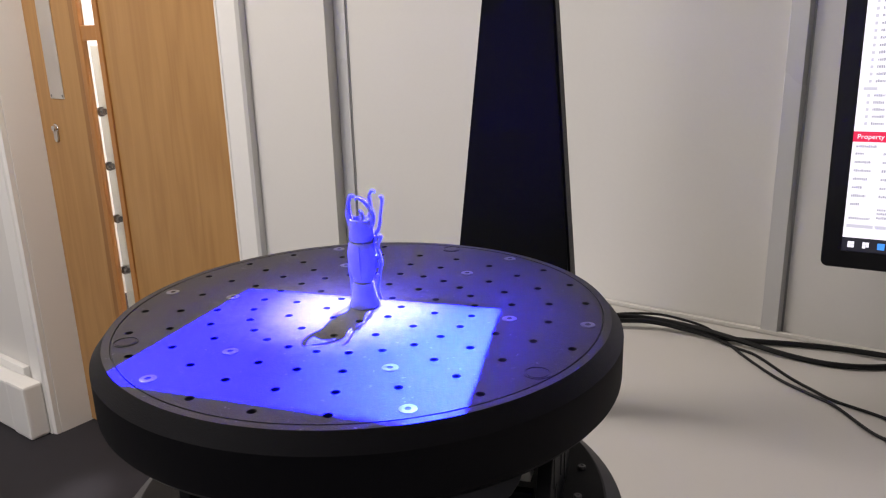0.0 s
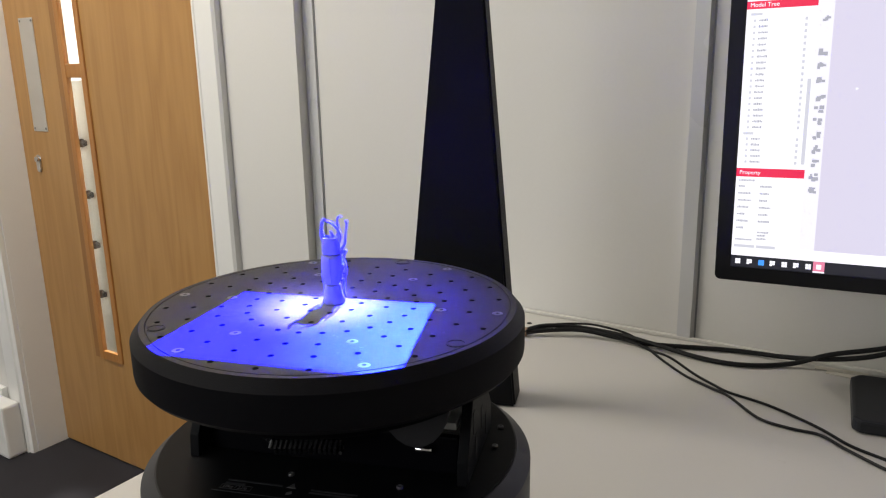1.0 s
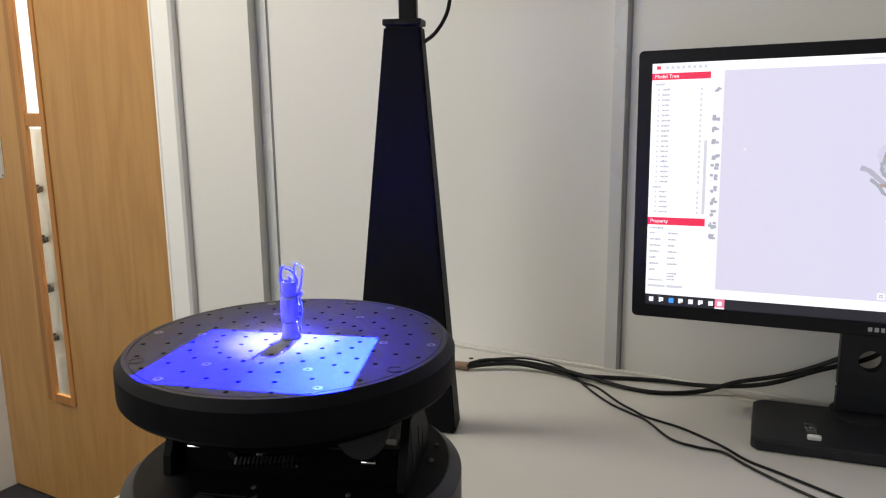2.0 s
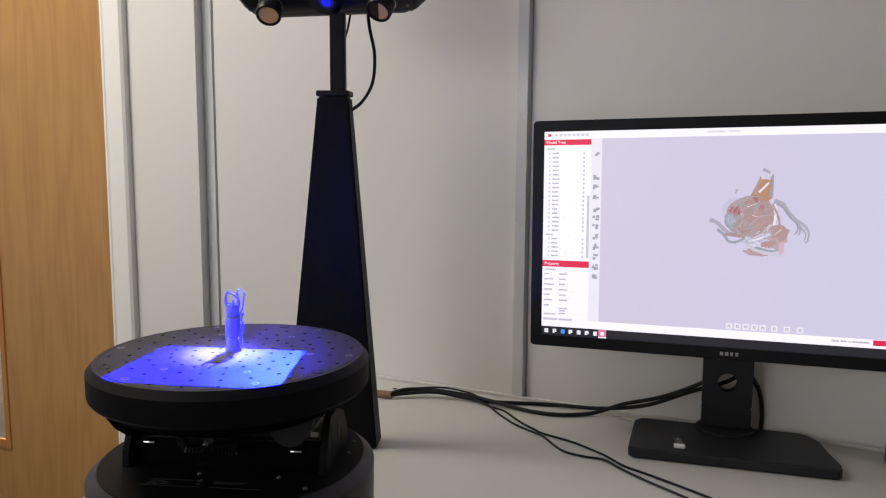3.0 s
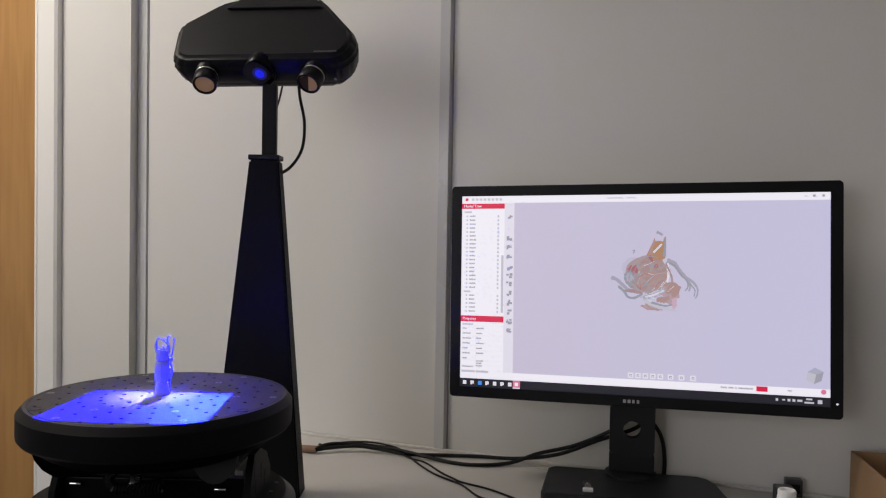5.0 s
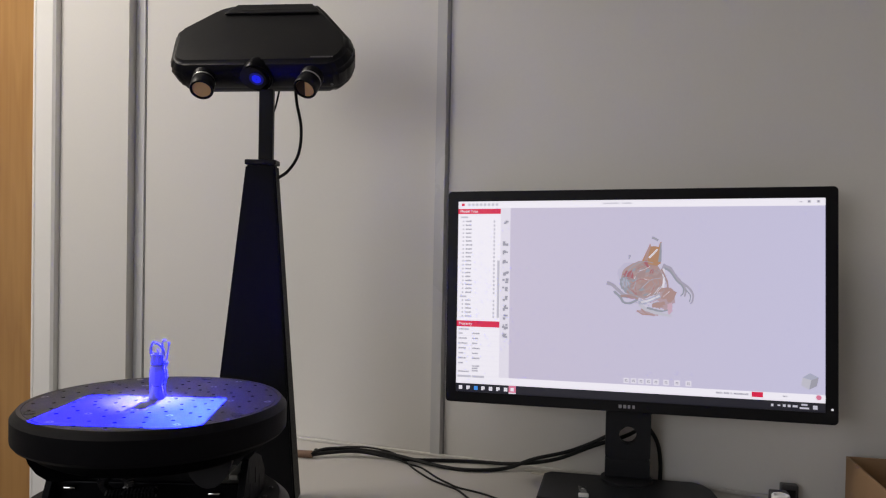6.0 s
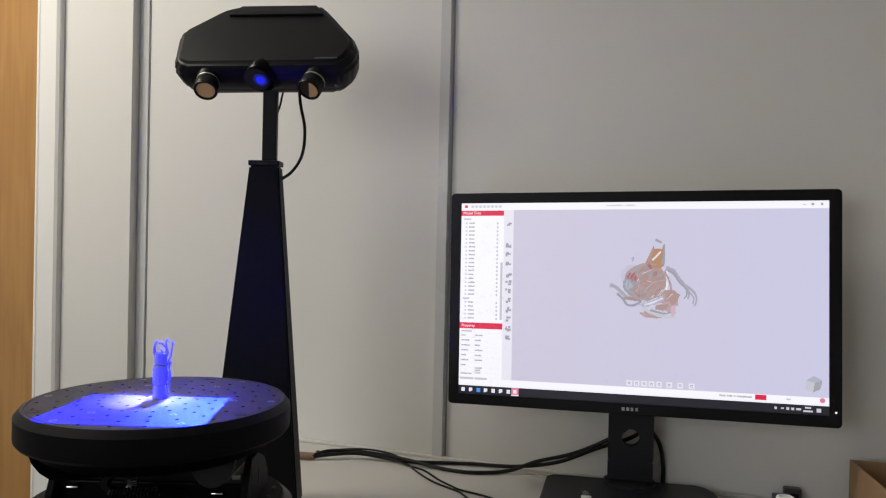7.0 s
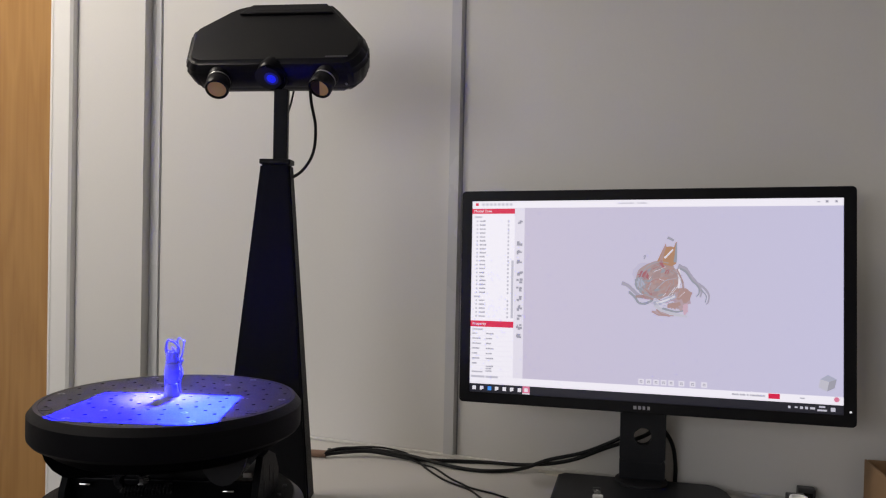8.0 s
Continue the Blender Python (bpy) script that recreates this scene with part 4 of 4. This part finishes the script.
VIEW_KEYS = (0.485, 0.505, 0.525, 0.545, 0.565, 0.592, 0.621, 0.651)
bars("view_buttons", [(u, u + 0.015, 0.886, 0.912) for u in VIEW_KEYS], view_panel)
bars("view_glyphs", [c for u in VIEW_KEYS for c in ((u + 0.004, u + 0.011, 0.893, 0.897), (u + 0.004, u + 0.006, 0.898, 0.905), (u + 0.008, u + 0.011, 0.900, 0.905))], view_grey, 3)
tile("progress_box", 0.820, 0.848, 0.921, 0.945, view_red, 2)
bars("status_text", letters([(0.730, 0.746, 0.929, 0.939), (0.750, 0.763, 0.929, 0.939), (0.767, 0.771, 0.929, 0.939), (0.775, 0.812, 0.929, 0.939), (0.897, 0.908, 0.929, 0.938)], 4), view_grey)
bars("status_text_left", [(0.004, 0.045, 0.914, 0.925), (0.048, 0.085, 0.914, 0.925)], view_mid)
part("record_dot", flat([(su(0.984) + 0.004 * math.cos(a * 0.4189), sv(0.932) + 0.004 * math.sin(a * 0.4189)) for a in range(15)], -0.0020), view_pink, display)
random.seed(9)
for k, u in enumerate((0.009, 0.032, 0.055, 0.077, 0.100, 0.122, 0.145)):
    if k == 2:
        bars("task_icon", [(u, u + 0.011, 0.969, 0.989)], view_blue)
    else:
        bars("task_icon", [(u, u + 0.005, 0.969, 0.978), (u + 0.0055, u + 0.010, 0.969, 0.978), (u, u + 0.005, 0.979, 0.988), (u + 0.0055, u + 0.010, 0.979, 0.988 - 0.004 * (k % 2))], view_white)
tile("task_active", 0.159, 0.180, 0.9576, 0.997, view_pink, 2)
bars("task_active_line", [(0.159, 0.180, 0.993, 0.998), (0.165, 0.174, 0.968, 0.985)], view_white, 3)
bars("tray_icons", [(0.868, 0.874, 0.972, 0.984), (0.884, 0.891, 0.974, 0.981), (0.897, 0.904, 0.972, 0.984), (0.909, 0.916, 0.972, 0.984), (0.921, 0.933, 0.973, 0.983), (0.942, 0.957, 0.965, 0.973), (0.938, 0.961, 0.981, 0.989), (0.970, 0.981, 0.970, 0.988)], view_mid)
# the view cube in the corner of the viewport
cube = [(0.945, 0.842), (0.966, 0.852), (0.961, 0.897), (0.941, 0.880), (0.984, 0.839), (0.979, 0.880), (0.963, 0.820)]
cube = [(su(u), sv(v)) for u, v in cube]
part("cube_face", flat([cube[0], cube[1], cube[2], cube[3]], -0.0020), view_mid, display)
part("cube_face", flat([cube[1], cube[4], cube[5], cube[2]], -0.0020), view_grey, display)
part("cube_face", flat([cube[0], cube[6], cube[4], cube[1]], -0.0020), view_steel, display)
part("cursor", flat([(su(0.206), sv(0.343)), (su(0.211), sv(0.345)), (su(0.207), sv(0.353))], -0.0020), view_white, display)


# the scanned shape in the viewport: overlapping coloured facets
def blob(cu, cv, ru, rv, turn, mat, layer, seed, rough=0.18, n=18, name="scan_facet"):
    rng = random.Random(seed)
    pts = []
    for k in range(n):
        a = 2 * math.pi * k / n
        r = 1 + rough * (rng.random() - 0.5) * 2
        x, y = ru * r * math.cos(a), rv * r * math.sin(a)
        c, s = math.cos(radians(turn)), math.sin(radians(turn))
        pts.append((su(cu) + x * c - y * s, sv(cv) + x * s + y * c))
    own = bmesh.new()
    mid = own.verts.new((su(cu), sv(cv), -0.0034 + 0.0002 * layer))
    ring = [own.verts.new((x, y, -0.0034 + 0.0002 * layer)) for x, y in pts]
    for i in range(n):
        own.faces.new((mid, ring[i], ring[(i + 1) % n]))
    return part(name, own, mat, display)


def stroke(points, width, mat, layer, name="scan_strand"):
    line = spline([(su(u), sv(v), 0) for u, v in points], 8)
    own = bmesh.new()
    left, right = [], []
    for i, p in enumerate(line):
        way = (line[min(i + 1, len(line) - 1)] - line[max(i - 1, 0)]).normalized()
        w = 0.5 * (width[0] + (width[1] - width[0]) * i / (len(line) - 1)) * (0.85 + 0.3 * random.random())
        off = Vector((-way.y, way.x, 0)) * w
        z = Vector((0, 0, -0.0034 + 0.0002 * layer))
        left.append(own.verts.new(p + off + z))
        right.append(own.verts.new(p - off + z))
    for i in range(len(line) - 1):
        own.faces.new((left[i], right[i], right[i + 1], left[i + 1]))
    return part(name, own, mat, display)


def su_sv(a, b):
    """Sketch units of the scanned shape to parts of the screen."""
    return 0.436 + (a - 112) * 0.000509, 0.184 + (b - 72) * 0.00094


def patch(a, b, ra, rb, turn, mat, layer, seed, rough=0.12, n=20):
    u, v = su_sv(a, b)
    return blob(u, v, ra * 0.000305, rb * 0.000318, turn, mat, layer, seed, rough, n)


def strand(points, w0, w1, mat, layer):
    return stroke([su_sv(a, b) for a, b in points], (w0 * 0.00037, w1 * 0.00037), mat, layer)


# pale halo, rounded body, grey lobe and red patch
patch(232, 265, 62, 55, 30, haze, 1.0, 1, 0.06, 28)
patch(305, 298, 116, 98, 12, tan, 3.0, 2, 0.035, 40)
patch(232, 322, 46, 52, 20, teal, 4.0, 3, 0.10, 26)
patch(330, 262, 74, 52, 20, rose, 4.2, 4, 0.18, 26)
patch(355, 330, 62, 46, -10, salmon, 4.4, 5, 0.18, 26)
patch(280, 345, 40, 38, 30, rose, 4.5, 6, 0.2)
patch(228, 272, 34, 22, 15, crimson, 5.0, 7, 0.5, 16)
patch(250, 285, 18, 20, 60, crimson, 5.1, 8, 0.5, 14)
patch(214, 318, 20, 24, 10, view_steel, 5.2, 9, 0.3)
# orange neck, with two horns and a pale glint
neck_shape = [(302, 200), (322, 158), (336, 128), (345, 106), (350, 124), (372, 122), (390, 126), (396, 104), (405, 98), (406, 150), (402, 212), (380, 226), (340, 218)]
part("scan_facet", flat([(su(su_sv(a, b)[0]), sv(su_sv(a, b)[1])) for a, b in neck_shape], -0.0024), orange, display)
strand([(322, 205), (330, 165), (346, 118)], 16, 8, salmon, 5.6)
strand([(396, 205), (400, 160), (402, 104)], 14, 6, teal, 5.6)
strand([(340, 184), (362, 162), (384, 138)], 8, 7, view_panel, 6.0)
strand([(318, 200), (330, 222), (338, 236)], 16, 6, crimson, 6.2)
strand([(355, 76), (370, 82), (388, 92)], 12, 10, view_grey, 5.0)
strand([(232, 190), (240, 172), (228, 176)], 6, 4, view_grey, 5.0)
strand([(246, 146), (258, 160)], 4, 3, view_mid, 5.0)
strand([(260, 144), (268, 164)], 5, 3, view_mid, 5.0)
# limbs
strand([(410, 228), (446, 240), (478, 280), (514, 322), (532, 352), (526, 384)], 26, 7, limb_grey, 4.0)
strand([(420, 236), (452, 254), (484, 300), (516, 330), (520, 362), (506, 382)], 9, 5, teal, 4.6)
strand([(512, 312), (548, 338), (570, 372), (566, 408), (556, 420)], 12, 5, limb_grey, 4.0)
strand([(530, 345), (556, 376), (552, 410)], 6, 4, teal, 4.2)
strand([(114, 318), (146, 330), (176, 356), (214, 384), (284, 392)], 16, 16, limb_grey, 4.0)
strand([(156, 366), (186, 392), (206, 420), (240, 424), (282, 404)], 12, 10, teal, 4.0)
strand([(152, 362), (180, 384), (230, 396)], 8, 6, teal, 4.6)
strand([(190, 388), (236, 386), (284, 400)], 12, 9, rose, 4.8)
# lower pieces
patch(428, 400, 46, 58, 0, haze_rose, 3.2, 10, 0.25, 24)
patch(440, 372, 40, 34, -20, salmon, 5.0, 11, 0.3)
patch(392, 430, 34, 18, 15, salmon, 5.2, 12, 0.4)
patch(450, 448, 14, 34, 0, view_pinkish, 5.4, 13, 0.3)
patch(330, 472, 52, 14, -8, haze_rose, 3.4, 14, 0.4)
strand([(286, 424), (330, 412), (400, 380)], 22, 16, view_steel, 7.0)
strand([(300, 418), (344, 406), (396, 382)], 8, 6, view_panel, 7.4)
strand([(290, 428), (330, 456), (390, 474), (460, 486)], 18, 10, view_mid, 7.0)
strand([(330, 446), (400, 462), (440, 456)], 10, 6, teal, 7.2)
strand([(276, 462), (306, 480), (350, 484)], 6, 4, salmon, 7.0)
strand([(300, 452), (330, 478), (390, 484)], 5, 4, salmon, 7.2)
strand([(412, 240), (420, 290), (414, 340)], 14, 8, view_panel, 7.0)
strand([(405, 240), (432, 300), (440, 350)], 8, 6, rose, 7.2)
strand([(345, 265), (352, 250), (364, 246), (356, 266)], 5, 4, crimson, 6.4)
strand([(300, 345), (350, 300), (400, 290)], 3, 2, view_steel, 6.4)
strand([(255, 350), (268, 320), (272, 290)], 3, 2, view_steel, 6.4)
shades = (salmon, tan, rose, tan, rose, tan, salmon, teal, tan)
rng = random.Random(21)
for k in range(64):
    a, r = rng.random() * 6.283, math.sqrt(rng.random())
    size = 5 + 9 * rng.random()
    patch(322 + 96 * r * math.cos(a), 308 + 84 * r * math.sin(a), size * 1.7, size * 0.7, 40 + 50 * (rng.random() - 0.5), shades[k % 9], 5.8 + 0.008 * k, 100 + k, 0.4, 9)
lines = random.Random(33)
for k in range(70):
    a, r = lines.random() * 6.283, 0.25 + 0.78 * math.sqrt(lines.random())
    x, y = 325 + 118 * r * math.cos(a), 330 + 100 * r * math.sin(a)
    way, long = a + 1.57 + 1.4 * (lines.random() - 0.5), 10 + 22 * lines.random()
    bend = 8 * (lines.random() - 0.5)
    strand([(x - long * math.cos(way), y - long * math.sin(way)), (x + bend, y - bend), (x + long * math.cos(way), y + long * math.sin(way))], 2.2, 1.2, (view_grey, limb_grey, rose, view_panel, crimson, teal, salmon)[k % 7], 7.6 + 0.01 * k)
rim_line = [(325 + 112 * math.cos(radians(d)) - 4 * math.sin(radians(3 * d)), 300 + 96 * math.sin(radians(d))) for d in range(95, 300, 15)]
strand(rim_line, 5, 3, view_grey, 6.6)
part("power_light", lathe([(0, 0.0006), (0.0016, 0.0004), (0.0018, 0), (0, 0)], 12), screen_mat("power white", (0.8, 0.8, 0.85)), monitor, "", m=LOCAL @ Matrix.Translation((0.628, 0.024, 0.0)))
# maker's badge below the screen, as plain bars
badge = bmesh.new()
for k, w in ((0, 0.005), (1, 0.005), (2, 0.004), (3, 0.004)):
    box(0.3020 + 0.0075 * k, 0.3020 + 0.0075 * k + w, 0.0065, 0.0120, 0.0, 0.0006, bm=badge)
part("badge", badge, badge_grey, monitor, "grey maker's badge", m=LOCAL)
# stand
base_outline = [(-0.148, -0.086), (0.143, -0.086), (0.150, -0.079), (0.150, -0.066), (0.138, 0.030), (0.128, 0.052), (0.112, 0.064), (-0.138, 0.064), (-0.150, 0.050), (-0.156, -0.076)]
part("stand_base", prism(base_outline, 0.0005, 0.017, 0.004), stand_black, monitor)
part("swivel_ring", lathe([(0.040, 0.0172), (0.045, 0.0172), (0.045, 0.021), (0.041, 0.022), (0.0, 0.022)], 48), sector_grey, monitor, "", True, Matrix.Translation((-0.004, 0.062 - 0.016, 0)))
# neck with a round cable hole
neck = bmesh.new()
NX0, NX1, NZ0, NZ1, HZ, HR = -0.042, 0.036, 0.0222, 0.300, 0.098, 0.0155
cxn = -0.003
n = 32
ring_in = [(cxn + HR * math.cos(2 * math.pi * k / n), HZ + HR * math.sin(2 * math.pi * k / n)) for k in range(n)]
ring_out = []
for k in range(n):
    a = 2 * math.pi * k / n
    dx, dz = math.cos(a), math.sin(a)
    s = min((NX1 - cxn) / dx if dx > 1e-6 else ((NX0 - cxn) / dx if dx < -1e-6 else 9), 0.045 / abs(dz) if abs(dz) > 1e-6 else 9)
    ring_out.append((cxn + dx * s, HZ + dz * s))
fr_in = [neck.verts.new((x, 0.040, z)) for x, z in ring_in]
fr_out = [neck.verts.new((x, 0.040, z)) for x, z in ring_out]
bk_in = [neck.verts.new((x, 0.058, z)) for x, z in ring_in]
bk_out = [neck.verts.new((x, 0.058, z)) for x, z in ring_out]
for k in range(n):
    j = (k + 1) % n
    neck.faces.new((fr_in[k], fr_in[j], fr_out[j], fr_out[k]))
    neck.faces.new((bk_in[k], bk_in[j], bk_out[j], bk_out[k]))
    neck.faces.new((fr_in[k], fr_in[j], bk_in[j], bk_in[k]))
    neck.faces.new((fr_out[k], fr_out[j], bk_out[j], bk_out[k]))
box(NX0, NX1, 0.040, 0.058, NZ0, HZ - 0.0445, 0.0015, bm=neck)
box(NX0, NX1, 0.040, 0.058, HZ + 0.0445, NZ1, 0.0015, bm=neck)
part("neck", neck, stand_black, monitor)

# ---- cables on the desk ----
LAY = pose(-0.0299, 1.0163, 0.0, 0, 0, 1.9) @ Matrix.Translation((0.0, -1.0, 0.0))


def laid(points):
    """Turns the desk's clutter to the run of the wall, and keeps it clear of it."""
    out = [LAY @ Vector(p) for p in points]
    return [(p.x, min(p.y, WALL - 0.009), p.z) for p in out]


def cable_thing(name, points, radius, label):
    points = laid(points)
    ob = part(name, tube(points, radius, 8, 8), rubber, None, label, True)
    return tagged(ob, "", "cable", "cables on the desk")


Z = DESK + 0.0003
cable_thing("cable", [(-0.245, 1.000, Z + 0.006), (-0.215, 1.016, Z + 0.010), (-0.165, 1.040, Z + 0.012), (-0.11, 1.046, Z + 0.008), (-0.062, 1.048, Z + 0.005), (0.02, 1.074, Z + 0.004), (0.07, 1.085, Z + 0.0045), (0.15, 1.082, Z + 0.010), (0.23, 1.072, Z + 0.030), (0.30, 1.075, Z + 0.062), (0.37, 1.082, Z + 0.092), (0.40, 1.09, Z + 0.13)], 0.0036, "thick black monitor cable lying on the desk")
cable_thing("cable", [(-0.247, 1.006, Z + 0.008), (-0.215, 1.024, Z + 0.016), (-0.165, 1.046, Z + 0.014), (-0.11, 1.050, Z + 0.012), (-0.062, 1.044, Z + 0.010), (0.025, 1.032, Z + 0.004), (0.085, 1.035, Z + 0.004), (0.14, 1.064, Z + 0.006), (0.19, 1.074, Z + 0.026), (0.26, 1.080, Z + 0.048), (0.33, 1.082, Z + 0.085), (0.375, 1.10, Z + 0.12)], 0.0036, "thick black monitor cable lying on the desk")
cable_thing("cable", [(-0.243, 0.998, Z + 0.006), (-0.236, 1.003, Z + 0.012), (-0.207, 1.038, Z + 0.015), (-0.16, 1.067, Z + 0.014), (-0.117, 1.063, Z + 0.014), (-0.088, 1.06, Z + 0.01), (-0.063, 1.049, Z + 0.002), (-0.025, 1.005, Z + 0.002), (0.02, 0.962, Z + 0.002), (0.057, 0.939, Z + 0.002), (0.085, 0.922, Z + 0.002), (0.128, 0.876, Z + 0.002), (0.165, 0.866, Z + 0.002), (0.197, 0.865, Z + 0.002), (0.226, 0.842, Z + 0.002), (0.268, 0.813, Z + 0.002), (0.34, 0.77, Z + 0.002), (0.45, 0.7, Z + 0.002), (0.62, 0.62, Z + 0.002)], 0.0019, "thin black lead trailing across the desk")
cable_thing("cable", [(-0.246, 1.01, Z + 0.007), (-0.21, 1.022, Z + 0.012), (-0.14, 1.05, Z + 0.008), (-0.08, 1.042, Z + 0.006), (-0.048, 1.032, Z + 0.002), (-0.016, 1.018, Z + 0.002), (0.03, 0.973, Z + 0.002), (0.06, 0.95, Z + 0.002), (0.082, 0.935, Z + 0.002), (0.13, 0.92, Z + 0.002), (0.168, 0.9, Z + 0.002), (0.199, 0.872, Z + 0.0055), (0.23, 0.853, Z + 0.002), (0.27, 0.835, Z + 0.002), (0.34, 0.8, Z + 0.002), (0.45, 0.74, Z + 0.002), (0.62, 0.66, Z + 0.002)], 0.0019, "thin black lead trailing across the desk")
cable_thing("cable", [(0.366, 1.085, Z + 0.130), (0.392, 1.094, Z + 0.108), (0.413, 1.102, Z + 0.078), (0.420, 1.105, Z + 0.040), (0.420, 1.107, Z + 0.004)], 0.0036, "black monitor power lead hanging behind the stand")
sleeve = part("cable_sleeve", tube(laid([(-0.330, 0.985, Z + 0.0075), (-0.29, 0.995, Z + 0.0075), (-0.240, 1.004, Z + 0.0075)]), 0.0072, 12, 6), cork, None, "brown sleeve gathering the cables behind the stand", True)
tagged(sleeve, "", "cable sleeve")

# ---- small things ----
hole_plug = part("desk_screw", lathe([(0, 0.0012), (0.0035, 0.001), (0.0045, 0.0), (0, 0.0)], 16), hole_dark, None, "small dark screw head in the desk top", True, Matrix.Translation((-0.294, 1.0696, DESK + 0.0002)))
tagged(hole_plug, "", "screw")
stick = thing("usb_stick", Matrix.Translation((0.270, 0.9714, DESK + 0.0172)) @ Matrix.Rotation(radians(12), 4, "Z"), "small clear plastic clip lying on the monitor foot", "clip")
part("body", box(-0.006, 0.006, -0.020, 0.004, 0.0005, 0.006, 0.0015), clear_soft, stick)
part("cap", box(-0.0070, 0.0070, 0.010, 0.017, 0.0005, 0.006, 0.0018), clear_soft, stick)
part("link", box(-0.002, 0.002, 0.0038, 0.0102, 0.001, 0.004, 0.0006), bottle_white, stick)
part("foot", box(-0.0085, 0.0085, -0.028, -0.0205, 0.0005, 0.007, 0.002), bottle_white, stick)
for x0, x1, y, a in ((0.138, 0.205, 1.108, 6), (0.154, 0.191, 1.094, -4)):
    strip = part("tape_strip", box(-(x1 - x0) / 2, (x1 - x0) / 2, -0.006, 0.006, 0, 0.0008, 0.0002), tape_clear, None, "strip of yellowed adhesive tape stuck on the desk", False, Matrix.Translation(((x0 + x1) / 2, y, DESK + 0.0003)) @ Matrix.Rotation(radians(a), 4, "Z"))
    tagged(strip, "", "tape")
# two dark blocks by the wall
for x, y, w, d, hh, a in ((0.581, 1.0676, 0.029, 0.024, 0.030, 10), (0.600, 1.114, 0.028, 0.018, 0.031, 6)):
    blk = thing("adapter_block", Matrix.Translation((x, y, DESK)) @ Matrix.Rotation(radians(a), 4, "Z"), "small dark grey plastic adapter block on the desk", "adapter", "blocks by the wall")
    part("case", box(-w / 2, w / 2, -d / 2, d / 2, 0.0005, hh, 0.003), dark_cap, blk)
    part("rib", box(-w / 2 + 0.005, w / 2 - 0.005, -d / 2 - 0.0008, -d / 2, 0.008, hh - 0.008, 0.0003), black_plastic, blk)
# white spray cans
def slim(profile):
    return [(0.81 * r, z) for r, z in profile]


def spray_can(x, y, h, nozzle):
    """A slim aerosol can, its rim at height h; with its nozzle cap or with a bare domed top."""
    can = thing("spray_can", Matrix.Translation((x, y, DESK)), "white spray can with a flared nozzle cap on the desk" if nozzle else "white spray can with a domed top on the desk", "spray can", "spray cans")
    part("body", lathe(slim([(0, 0.0005), (0.022, 0.0005), (0.0235, 0.003), (0.0235, h - 0.020), (0.0225, h - 0.014), (0.0195, h - 0.0065), (0, h - 0.006)]), 40), bottle_white, can, "", True)
    part("rim_band", lathe(slim([(0.0180, h - 0.0062), (0.0192, h - 0.0060), (0.0190, h - 0.0030), (0.0178, h - 0.0028)]), 40), dark_cap, can, "dark band under the rim", True)
    part("rim", lathe(slim([(0.0160, h - 0.0022), (0.0172, h - 0.0018), (0.0186, h + 0.0004), (0.0195, h + 0.0006), (0.0200, h - 0.0006), (0.0192, h - 0.0027), (0.0160, h - 0.0027)]), 40), bottle_white, can, "", True)
    if nozzle:
        part("nozzle", lathe(slim([(0.0152, h - 0.0016), (0.0148, h + 0.001), (0.0128, h + 0.006), (0.0116, h + 0.011), (0.0118, h + 0.0150), (0.0108, h + 0.0166), (0.0088, h + 0.0166), (0.0080, h + 0.0150), (0, h + 0.0148)]), 32), bottle_white, can, "", True)
    else:
        part("dome", lathe(slim([(0.0165, h - 0.0016), (0.0155, h + 0.002), (0.0115, h + 0.007), (0.0050, h + 0.0095), (0, h + 0.0099)]), 32), bottle_white, can, "", True)


spray_can(0.5436, 0.5964, 0.1535, True)
spray_can(0.5496, 0.6816, 0.113, False)
# open cardboard box at the desk's end
carton = thing("cardboard_box", Matrix.Translation((0.8145, 1.005, DESK)) @ Matrix.Rotation(radians(8), 4, "Z"), "open brown cardboard box standing on the desk", "box")
BX, BY, BH, BT = 0.12, 0.10, 0.096, 0.004
part("bottom", box(-BX, BX, -BY, BY, 0.0005, 0.0045), card, carton)
part("side", box(-BX, -BX + BT, -BY, BY, 0.0047, BH, 0.001), card, carton)
part("side", box(BX - BT, BX, -BY, BY, 0.0047, BH, 0.001), card, carton)
part("side", box(-BX + BT + 0.0002, BX - BT - 0.0002, BY - BT, BY, 0.0047, BH, 0.001), card, carton)
part("side", box(-BX + BT + 0.0002, BX - BT - 0.0002, -BY, -BY + BT, 0.0047, BH, 0.001), card, carton)
